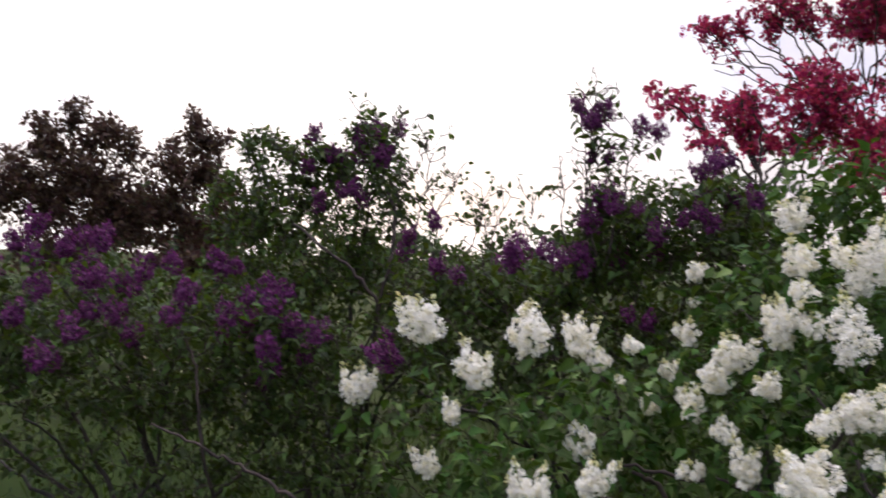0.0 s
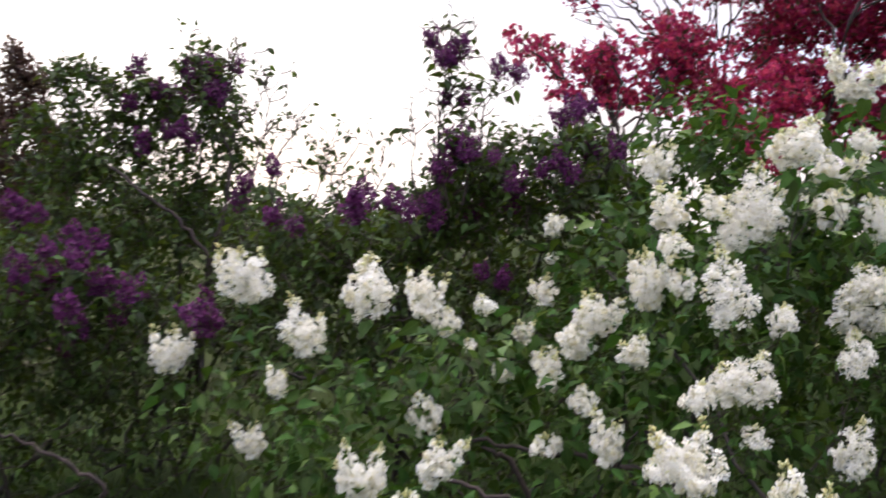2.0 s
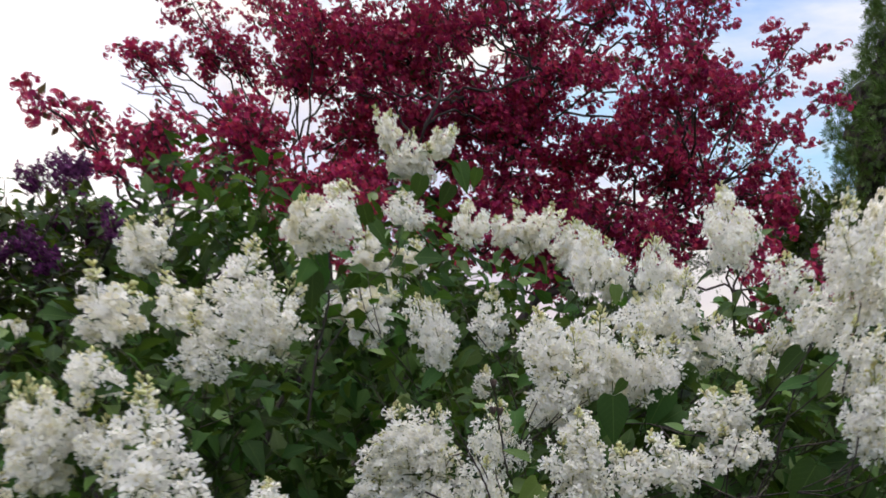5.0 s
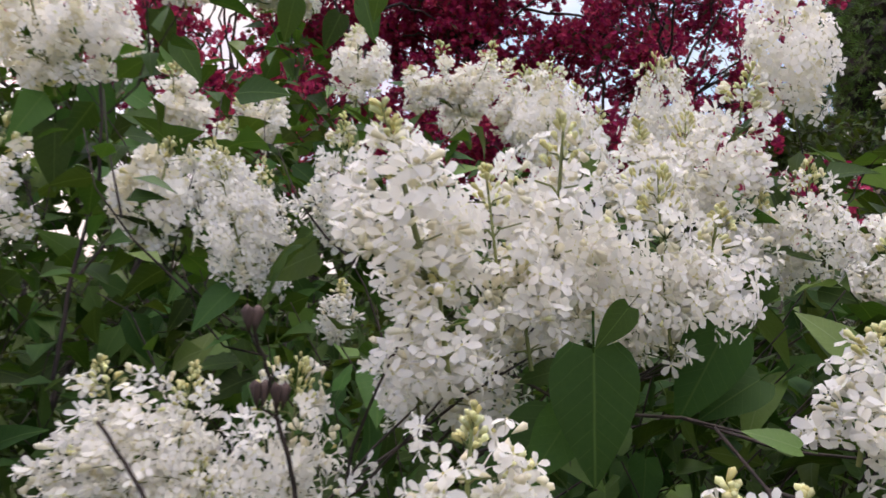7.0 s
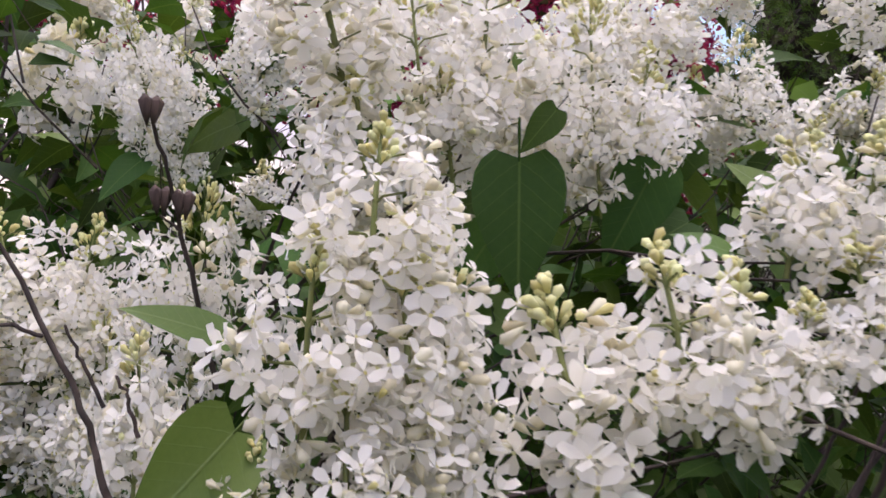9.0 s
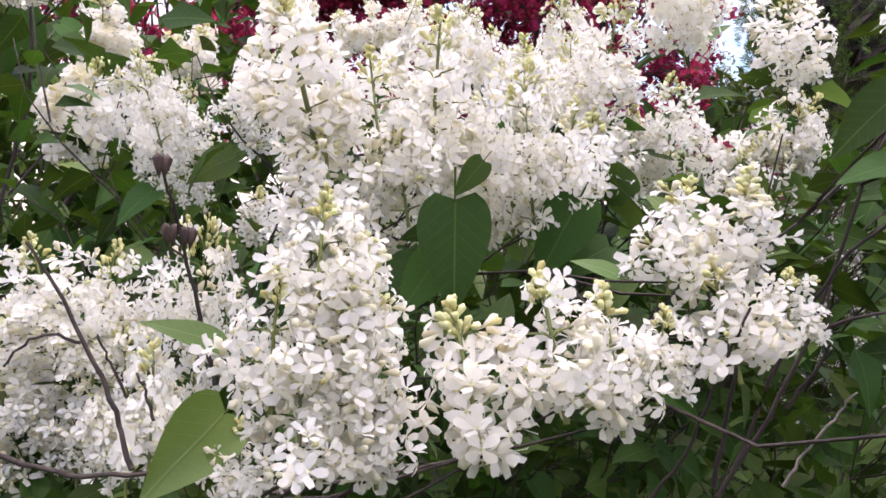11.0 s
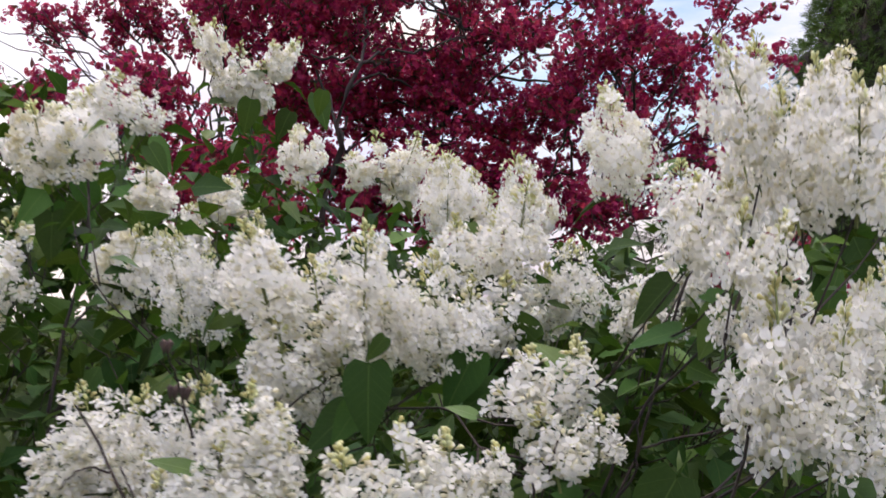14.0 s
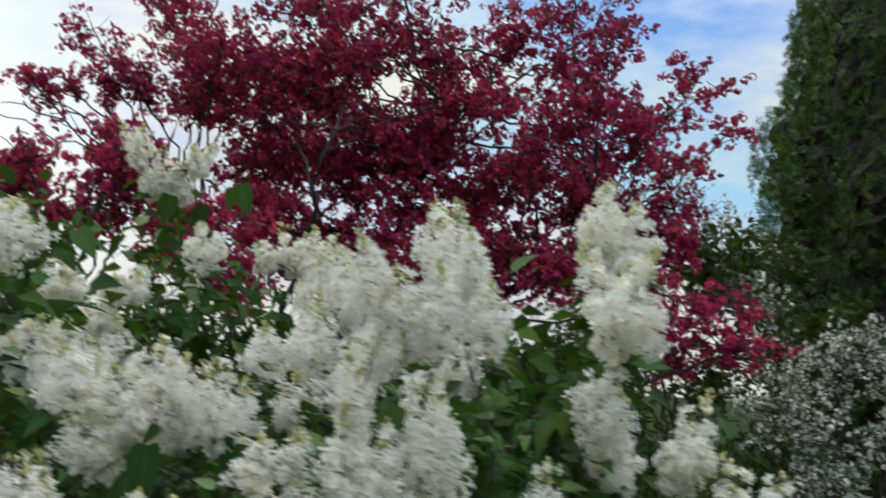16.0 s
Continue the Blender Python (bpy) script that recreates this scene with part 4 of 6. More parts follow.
WHITE_NEARER = [
    (1.262, 2.114, 1.294, 0.096, 0.02, 0.11, 0.87),
    (1.238, 2.372, 1.362, 0.061, 0.04, 0.13, 1.03),
    (0.821, 1.880, 1.119, 0.142, -0.34, 0.36, 0.70),
    (0.908, 1.676, 1.069, 0.153, -0.17, 0.36, 0.72),
    (0.915, 1.682, 1.106, 0.092, 0.57, -0.03, 0.83),
    (0.890, 2.590, 0.974, 0.153, 0.13, 0.17, 0.52),
    (1.162, 2.221, 1.377, 0.048, 0.12, 0.02, 1.20),
    (0.947, 2.184, 1.201, 0.067, 0.12, 0.12, 1.01),
    (1.047, 2.127, 1.137, 0.051, 0.16, 0.13, 1.20),
    (0.866, 2.182, 1.049, 0.055, -0.08, 0.27, 0.99),
]
WHITE_LOW = [
    (-0.076, 3.334, 1.296, 0.201, -0.08, 0.06, 0.81),
    (0.305, 3.011, 1.295, 0.184, -0.13, 0.08, 0.85),
    (0.433, 2.826, 1.316, 0.148, 0.10, 0.06, 0.66),
    (0.491, 2.812, 1.270, 0.078, 0.08, 0.09, 0.84),
    (0.110, 3.012, 1.178, 0.176, 0.11, 0.11, 0.79),
    (-0.357, 3.499, 1.037, 0.168, 0.12, 0.15, 0.76),
    (0.029, 3.041, 1.053, 0.095, 0.07, 0.17, 0.84),
    (-0.045, 3.356, 0.784, 0.142, -0.30, 0.21, 0.63),
    (0.247, 2.511, 0.914, 0.143, -0.41, 0.27, 0.62),
    (0.267, 2.509, 0.914, 0.137, 0.47, 0.21, 0.60),
    (0.423, 2.533, 0.940, 0.150, 0.48, 0.16, 0.58),
    (0.472, 2.913, 0.975, 0.118, -0.25, 0.23, 0.70),
    (0.369, 2.468, 0.876, 0.068, 0.00, 0.28, 0.97),
    (-0.157, 2.542, 0.758, 0.085, -0.15, 0.31, 1.20),
]
WHITE_SPARSE = [
    (1.042, 3.806, 1.269, 0.123, -0.15, 0.11, 1.02),
    (0.798, 3.183, 1.199, 0.084, 0.23, 0.06, 0.90),
    (0.749, 3.177, 1.083, 0.077, -0.27, 0.21, 1.20),
    (0.826, 2.954, 1.102, 0.109, 0.17, 0.11, 0.98),
    (0.798, 2.821, 0.931, 0.064, -0.12, 0.26, 1.20),
    (0.875, 2.724, 1.072, 0.082, -0.09, 0.21, 0.81),
    (0.669, 3.119, 1.300, 0.066, -0.33, 0.15, 0.97),
    (0.622, 3.114, 1.181, 0.044, -0.24, 0.17, 1.03),
    (1.127, 3.950, 1.577, 0.052, 0.20, -0.06, 1.20),
    (1.107, 3.952, 1.430, 0.047, -0.29, 0.11, 1.20),
    (0.093, 2.665, 0.780, 0.055, -0.12, 0.30, 1.01),
    (0.185, 2.455, 0.786, 0.090, 0.08, 0.32, 0.99),
    (1.079, 2.591, 1.410, 0.075, -0.02, 0.06, 0.96),
]
WHITE_ASIDE = [
    (1.894, 1.95, 1.77, 0.148), (2.10, 1.87, 1.74, 0.14), (2.17, 1.96, 1.57, 0.13), (2.28, 1.92, 1.57, 0.14), (2.28, 1.82, 1.50, 0.13), (2.0, 1.91, 1.49, 0.12), (2.12, 1.93, 1.62, 0.12), (1.80, 1.84, 1.56, 0.10),
    (2.20, 1.98, 1.78, 0.14), (2.40, 3.30, 1.94, 0.125), (2.30, 2.94, 1.87, 0.117), (2.39, 4.20, 1.98, 0.117), (1.78, 3.05, 1.75, 0.109), (1.60, 2.76, 1.66, 0.12), (1.10, 3.95, 1.58, 0.09),
    (1.28, 2.46, 1.37, 0.085), (1.22, 2.62, 1.58, 0.12), (1.18, 1.98, 1.17, 0.135), (0.88, 3.17, 1.14, 0.102),
]


def behind(rows, back, share):
    """Further panicles of the same heads, a little deeper in the shrub and lower."""
    return [(x + back * 0.5 + rng.normal() * 0.012, y + back * 0.8 + rng.normal() * 0.012, z - rng.uniform(0.0, 0.02), ln * rng.uniform(0.75, 0.95), lx + rng.normal() * 0.15, ly + rng.normal() * 0.15, fat)
            for x, y, z, ln, lx, ly, fat in rows if rng.uniform() < share]


HEADS = WHITE_FRONT + WHITE_MASS + WHITE_BACK + WHITE_TOP + WHITE_RIGHT + WHITE_MIDDLE + WHITE_NEARER + WHITE_LOW + WHITE_SPARSE
blooms = HEADS + behind(WHITE_MASS, 0.055, 0.7) + behind(WHITE_RIGHT, 0.05, 0.5) + behind(WHITE_MIDDLE, 0.06, 0.4) + WHITE_ASIDE
fill = []
for x, y, z, ln, *own in blooms:
    z += ln * 0.45 if own else 0.0
    for _ in range(12):
        inward = rng.uniform(0.08, 0.5)
        q = np.array([x + inward * 0.45 + rng.normal() * 0.06, y + inward * 0.75 + rng.normal() * 0.06, z - ln * 0.6 - rng.uniform(0.0, 0.10) - rng.uniform(0, 1) ** 2 * 0.5])
        if q[2] > 0.15:
            fill.append(q)
LEAFY_BACK = [((0.9, 3.2, 0.9), (1.0, 0.6, 0.45), 240), ((1.7, 3.0, 1.2), (0.7, 0.6, 0.4), 200), ((1.9, 2.3, 1.0), (0.5, 0.5, 0.4), 140), ((0.4, 2.9, 0.55), (0.7, 0.4, 0.35), 120), ((2.3, 3.6, 1.3), (0.6, 0.5, 0.5), 160), ((1.6, 3.6, 1.65), (0.35, 0.4, 0.25), 90), ((2.1, 3.4, 1.75), (0.35, 0.3, 0.2), 80)]
LEAFY_TOP = [((1.25, 3.3, 1.5), (0.35, 0.35, 0.25), 80), ((1.85, 4.2, 1.8), (0.3, 0.4, 0.28), 70), ((1.6, 4.5, 1.85), (0.25, 0.3, 0.22), 50), ((2.5, 2.9, 1.5), (0.4, 0.5, 0.3), 90), ((1.65, 3.7, 1.8), (0.2, 0.3, 0.15), 30), ((1.5, 3.6, 2.0), (0.2, 0.25, 0.17), 45), ((1.75, 3.7, 2.0), (0.2, 0.25, 0.14), 30), ((2.3, 2.3, 1.45), (0.35, 0.4, 0.3), 90)]
for c, r, n in LEAFY_BACK + LEAFY_TOP:
    fill += list(in_clump(rng, n, c, r))
fill = np.array(fill)
deep = (fill[:, 2] < 1.42) & ~off_cam_path(fill, 1.0) & (rng.uniform(size=len(fill)) < 0.6)      # low tips near the camera's path are thinned to fit its view
fill = list(fill[off_cam_path(fill, 0.62) & ~deep])
white_lilac = lilac("white_lilac_bush", "white lilac shrub in full bloom with heart-shaped green leaves", (1.25, 3.0, 0.0), blooms, fill, 18, WHITE_FINE, M_LEAF, 0.061, rng, far_kits=WHITE_PLAIN, root_spread=0.42, thick=0.012, twig=0.0013,
      fine=((1.55, 2.15, 1.45), 0.75), young=0.13, bloom_label="dense white flower panicle with cream buds", room=0.52)


def hung_leaf(root, tip, width=0.32, mat=M_LEAF, face=(-0.55, -0.8, 0.25), fold=0.18, droop=0.12):
    """One large leaf from its root to its tip, its blade turned to face."""
    a, e = np.array(root), np.array(tip)
    ln = np.linalg.norm(e - a)
    t = turned(((e - a) / ln)[None], np.array(face)[None])[0]
    m = Soup().one(heart_leaf(10, fold, droop, 0.02, width)).mesh("leaf", [mat])
    part("leaf", m, white_lilac, m=Matrix.LocRotScale(a - np.array(white_lilac.location), Matrix(t.tolist()).to_quaternion(), (ln, ln, ln)))


hung_leaf((1.592, 2.090, 1.558), (1.586, 2.080, 1.496), 0.34, face=(-0.72, -0.66, 0.15))
hung_leaf((1.596, 2.118, 1.521), (1.559, 2.128, 1.487), 0.34, face=(-0.4, -0.7, 0.5))
hung_leaf((1.462, 2.098, 1.480), (1.426, 2.103, 1.493), 0.22, M_YOUNG, (-0.3, -0.6, 0.7))
hung_leaf((1.448, 2.062, 1.456), (1.410, 2.053, 1.426), 0.33, M_YOUNG, (-0.2, -0.9, 0.4), 0.5)
hung_leaf((1.759, 1.927, 1.628), (1.745, 1.959, 1.592), 0.30, face=(-0.5, -0.5, 0.6), fold=0.3)
hung_leaf((1.758, 1.918, 1.591), (1.729, 1.949, 1.579), 0.30, face=(-0.5, -0.3, 0.8))
hung_leaf((1.787, 1.899, 1.613), (1.773, 1.915, 1.569), 0.32, M_YOUNG, (-0.6, -0.5, 0.3))
hung_leaf((1.662, 1.843, 1.502), (1.635, 1.856, 1.451), 0.33, face=(-0.6, -0.7, 0.3))
hung_leaf((1.709, 2.103, 1.569), (1.685, 2.116, 1.513), 0.32, face=(-0.4, -0.7, 0.6))
hung_leaf((1.736, 2.099, 1.539), (1.700, 2.114, 1.517), 0.34, face=(-0.4, -0.6, 0.7))
hung_leaf((1.643, 2.016, 1.522), (1.624, 2.031, 1.530), 0.26, M_YOUNG, (-0.3, -0.6, 0.7))
hung_leaf((1.795, 2.074, 1.552), (1.778, 2.104, 1.580), 0.30, M_YOUNG, (-0.4, -0.6, 0.5))
hung_leaf((1.597, 2.107, 1.527), (1.573, 2.111, 1.492), 0.32, face=(-0.5, -0.8, 0.2))
hung_leaf((1.624, 2.144, 1.542), (1.601, 2.152, 1.536), 0.32, face=(-0.4, -0.7, 0.5))
hung_leaf((1.596, 2.073, 1.579), (1.582, 2.079, 1.559), 0.30, face=(-0.5, -0.8, 0.1))
hung_leaf((1.770, 2.683, 1.653), (1.724, 2.699, 1.601), 0.20, face=(-0.6, -0.7, 0.3))
hung_leaf((1.756, 3.229, 1.949), (1.790, 3.180, 1.883), 0.30, face=(-0.3, -0.9, 0.3))
hung_leaf((1.639, 3.027, 1.819), (1.679, 2.989, 1.790), 0.30, face=(-0.3, -0.8, 0.5))
hung_leaf((1.584, 3.008, 1.824), (1.610, 2.994, 1.749), 0.30, face=(-0.5, -0.8, 0.2))
hung_leaf((1.513, 2.862, 1.743), (1.511, 2.852, 1.664), 0.32, face=(-0.5, -0.8, 0.2))
hung_leaf((2.198, 3.372, 2.154), (2.209, 3.337, 2.061), 0.28, face=(-0.5, -0.8, 0.2))
hung_leaf((2.526, 2.598, 1.897), (2.548, 2.547, 1.933), 0.30, M_YOUNG, (-0.4, -0.5, 0.7))
hung_leaf((1.623, 2.873, 1.898), (1.644, 2.875, 1.844), 0.32, face=(-0.5, -0.8, 0.2))
hung_leaf((1.648, 2.871, 1.863), (1.674, 2.847, 1.815), 0.30, face=(-0.3, -0.8, 0.4))
hung_leaf((1.534, 2.869, 1.757), (1.527, 2.877, 1.685), 0.32, face=(-0.5, -0.8, 0.2))
hung_leaf((2.042, 2.549, 1.753), (2.039, 2.543, 1.711), 0.34, M_YOUNG, (-0.5, -0.8, 0.2))
hung_leaf((1.771, 1.907, 1.619), (1.768, 1.877, 1.610), 0.30, face=(-0.5, -0.5, 0.6))
hung_leaf((2.061, 3.080, 2.074), (2.058, 3.096, 2.020), 0.32, face=(-0.5, -0.8, 0.2))
hung_leaf((1.936, 3.152, 2.047), (1.929, 3.172, 1.975), 0.34, face=(-0.5, -0.8, 0.2))
hung_leaf((2.009, 3.121, 2.029), (1.990, 3.145, 1.967), 0.34, face=(-0.5, -0.8, 0.3))


def dry_twig(points, r0, r1, mat=M_TWIG, pods=(), sides=6):
    """A dead twig; at the pods' places hang split seed capsules."""
    o = np.array(white_lilac.location)
    p = np.array(points) - o
    k = np.linspace(0, len(p) - 1, 4 * len(p))
    line = np.stack([np.interp(k, np.arange(len(p)), p[:, i]) for i in range(3)], -1)
    line[1:-1] += rng.normal(size=(len(line) - 2, 3)) * 0.0005
    twig = part("dry_twig", Soup().tube(line, r0, r1, sides).mesh("dry_twig", [mat]), white_lilac, "dead leafless brown twig")
    for q in pods:
        s = Soup()
        for sg in (-1, 1):
            s.add(BUD, facing(np.array([[0.11 * sg, 0.05, 1.0]]), np.zeros(1)), np.array([[0.0012 * sg, 0, 0]]), 0.0145)
        part("seed_pod", s.mesh("seed_pod", [M_POD]), twig, "split dry seed capsule", m=Matrix.Translation(np.array(q) - o))


dry_twig([(1.506, 2.195, 1.444), (1.494, 2.191, 1.481), (1.480, 2.187, 1.519), (1.468, 2.178, 1.545), (1.456, 2.169, 1.567)], 0.0014, 0.0008, pods=[(1.457, 2.169, 1.558), (1.470, 2.185, 1.522), (1.479, 2.182, 1.521)])
dry_twig([(1.481, 2.186, 1.517), (1.471, 2.187, 1.523)], 0.0008, 0.0006)
dry_twig([(1.435, 2.129, 1.418), (1.431, 2.142, 1.442), (1.422, 2.154, 1.467), (1.410, 2.167, 1.497), (1.395, 2.177, 1.522)], 0.0015, 0.0008)
dry_twig([(1.417, 2.157, 1.475), (1.406, 2.161, 1.479), (1.395, 2.163, 1.477), (1.385, 2.164, 1.464)], 0.0009, 0.0006)
dry_twig([(1.437, 2.146, 1.449), (1.430, 2.151, 1.464), (1.424, 2.155, 1.479)], 0.0009, 0.0006)
dry_twig([(1.368, 2.182, 1.431), (1.393, 2.161, 1.418), (1.413, 2.141, 1.415), (1.439, 2.120, 1.418), (1.454, 2.101, 1.422)], 0.0014, 0.0011)
dry_twig([(1.445, 2.131, 1.440), (1.442, 2.135, 1.453), (1.438, 2.138, 1.462)], 0.0009, 0.0006)
dry_twig([(1.641, 1.917, 1.435), (1.646, 1.910, 1.450), (1.651, 1.901, 1.467), (1.654, 1.893, 1.479)], 0.0008, 0.0005, M_DEAD)
dry_twig([(1.747, 2.015, 1.392), (1.765, 2.000, 1.434), (1.783, 1.981, 1.492), (1.792, 1.962, 1.574), (1.792, 1.949, 1.613), (1.791, 1.928, 1.657), (1.780, 1.915, 1.708)], 0.0015, 0.0009, M_CRAB_BARK)
dry_twig([(1.738, 2.001, 1.411), (1.760, 1.982, 1.492), (1.771, 1.960, 1.537), (1.784, 1.925, 1.573), (1.792, 1.893, 1.600)], 0.0015, 0.0009, M_CRAB_BARK)
dry_twig([(1.648, 1.955, 1.425), (1.639, 1.945, 1.458), (1.627, 1.934, 1.486)], 0.0014, 0.0009, M_CRAB_BARK)
dry_twig([(1.675, 2.010, 1.402), (1.675, 1.990, 1.430), (1.673, 1.971, 1.476), (1.666, 1.952, 1.510)], 0.0011, 0.0007, M_CRAB_BARK)
dry_twig([(1.789, 1.985, 1.495), (1.805, 1.959, 1.505), (1.822, 1.927, 1.515), (1.834, 1.901, 1.514)], 0.0012, 0.0008, M_CRAB_BARK)
dry_twig([(1.743, 1.973, 1.452), (1.756, 1.959, 1.481), (1.759, 1.959, 1.522)], 0.0012, 0.0008, M_CRAB_BARK)
dry_twig([(1.529, 2.872, 1.451), (1.548, 2.896, 1.568), (1.575, 2.908, 1.684), (1.576, 2.920, 1.777), (1.568, 2.925, 1.877)], 0.0029, 0.0018, M_CRAB_BARK)
dry_twig([(1.553, 2.890, 1.568), (1.599, 2.891, 1.632), (1.626, 2.894, 1.689)], 0.0020, 0.0012, M_CRAB_BARK)

# ---------------------------------------------------------------- purple lilacs
rng = np.random.default_rng(23)


def clump_tips(rng, rows):
    out = []
    for x, y, z, ra, rd, rz, n in rows:
        out += list(in_clump(rng, n, (x, y, z), (ra, rd, rz)))
    return [p for p in out if p[2] > 0.12]


# low spreading purple lilac
LOW_BACK = [
    (-0.89, 4.83, 1.42), (-1.12, 4.80, 1.35), (-1.24, 4.82, 1.52), (-2.15, 4.51, 1.60), (-1.91, 4.62, 1.55), (-1.28, 4.84, 1.58), (-1.01, 4.48, 1.30),
    (-1.55, 4.31, 1.20), (-1.87, 4.17, 1.10), (-0.77, 4.43, 1.26), (-0.87, 4.39, 1.06), (-1.70, 4.55, 1.45), (-2.4, 4.6, 1.5), (-1.4, 4.6, 1.4), (-1.15, 4.5, 1.22),
    (-2.3, 4.3, 1.35), (-1.75, 4.3, 1.33), (-2.6, 4.5, 1.6), (-1.5, 4.75, 1.55), (-0.72, 4.5, 1.12), (-1.98, 4.75, 1.68), (-0.95, 4.6, 1.45)]
LOW_FRONT = [
    (-1.95, 3.94, 1.66), (-1.92, 4.07, 1.74), (-1.77, 4.03, 1.64), (-1.64, 3.98, 1.49), (-1.82, 3.89, 1.44), (-1.48, 3.92, 1.34), (-1.65, 3.85, 1.27), (-1.44, 4.16, 1.54), (-1.22, 4.12, 1.43), (-1.04, 4.17, 1.33), (-0.84, 4.1, 1.18), (-1.72, 3.69, 1.16), (-1.86, 3.76, 1.34), (-0.86, 4.32, 1.38), (-0.62, 4.25, 1.25), (-1.29, 4.1, 1.33), (-1.65, 4.19, 1.69)]
low_blooms = [(x, y, z, 0.14) for x, y, z in LOW_BACK + LOW_FRONT]
low_lilac = lilac("purple_lilac_bush", "low purple lilac shrub, dark flowers among green leaves", (-1.6, 4.9, 0), with_mates(rng, low_blooms, 1),
      # the last clump is a leaf wall added to block light from behind
      clump_tips(rng, ((-1.6, 4.7, 1.15, 1.15, 0.55, 0.42, 800), (-2.6, 4.7, 1.15, 0.6, 0.5, 0.45, 330), (-0.85, 4.6, 1.0, 0.5, 0.4, 0.35, 240), (-1.4, 4.6, 0.5, 1.3, 0.5, 0.4, 170), (-1.4, 5.4, 0.55, 1.7, 0.25, 0.5, 380))),
      14, PURPLE, M_LEAF_DARK, 0.054, rng, gap=0.024, bloom_label="deep purple flower panicle")

# taller purple lilac with thin shoots
tall_blooms = [(x, y, z, 0.14) for x, y, z in ((-0.79, 5.70, 2.28), (-0.95, 5.72, 2.20), (-0.60, 5.50, 2.36), (-0.45, 5.5, 2.25), (-0.06, 4.48, 1.58), (-0.62, 5.45, 2.05), (-0.25, 5.3, 1.75), (-0.85, 5.6, 1.95), (-0.76, 5.84, 2.29), (-0.92, 5.8, 2.43), (-0.37, 5.86, 2.48), (-0.51, 5.85, 2.46), (-0.44, 5.88, 2.32))]
tall_lilac = lilac("purple_lilac_bush", "tall purple lilac shrub with thin bare shoots at the top", (-0.7, 5.8, 0), with_mates(rng, tall_blooms),
      clump_tips(rng, ((-0.95, 5.7, 1.65, 0.55, 0.4, 0.42, 420), (-1.25, 5.8, 2.3, 0.24, 0.2, 0.16, 60), (-1.45, 5.9, 1.95, 0.28, 0.2, 0.28, 110), (-0.92, 5.8, 2.2, 0.3, 0.2, 0.22, 100), (-1.15, 5.8, 1.95, 0.3, 0.25, 0.25, 120), (-0.56, 5.93, 2.53, 0.06, 0.06, 0.1, 16), (-0.52, 5.96, 2.38, 0.15, 0.12, 0.13, 50), (-0.46, 5.99, 2.2, 0.16, 0.15, 0.16, 48), (-1.28, 5.83, 2.37, 0.14, 0.12, 0.1, 34), (-0.89, 5.93, 2.23, 0.2, 0.15, 0.14, 50), (-0.36, 5.92, 1.97, 0.15, 0.15, 0.18, 22)) + ((-0.58, 5.6, 2.3, 0.17, 0.2, 0.25, 34), (-0.42, 5.65, 2.1, 0.27, 0.2, 0.28, 34), (-0.6, 5.7, 1.9, 0.35, 0.25, 0.3, 60), (-0.15, 5.7, 1.62, 0.4, 0.3, 0.15, 30), (-0.55, 5.6, 1.2, 0.75, 0.5, 0.5, 260), (0.0, 5.5, 1.4, 0.45, 0.3, 0.25, 90), (-1.1, 5.4, 0.7, 0.9, 0.5, 0.5, 160))),
      12, PURPLE, M_LEAF_DARK, 0.054, rng, gap=0.024, bloom_label="deep purple flower panicle")

# purple lilac in the middle with an upright flowering shoot
mid_blooms = [(x, y, z, s) for x, y, z, s in (
    (0.73, 4.25, 2.34, 0.13), (0.91, 4.25, 2.27, 0.12), (0.66, 4.2, 2.28, 0.10), (0.76, 4.25, 2.13, 0.10), (0.325, 4.19, 1.66, 0.17), (0.29, 4.2, 1.62, 0.14), (0.675, 4.5, 1.65, 0.17), (0.72, 4.5, 1.95, 0.15),
    (0.80, 4.45, 1.98, 0.13), (1.36, 4.6, 2.15, 0.16), (1.32, 4.6, 2.0, 0.13), (1.47, 4.6, 1.95, 0.15), (1.05, 4.5, 1.68, 0.13), (0.68, 4.3, 1.82, 0.14), (1.5, 4.7, 1.85, 0.13), (-0.24, 3.50, 1.24, 0.17), (0.95, 4.2, 1.35, 0.12), (0.62, 4.24, 1.66, 0.12), (0.98, 4.17, 1.77, 0.12), (0.78, 4.20, 1.90, 0.12), (1.22, 4.08, 2.08, 0.12), (1.39, 4.04, 1.93, 0.12), (1.21, 4.11, 1.82, 0.12), (0.47, 4.25, 1.67, 0.12))]
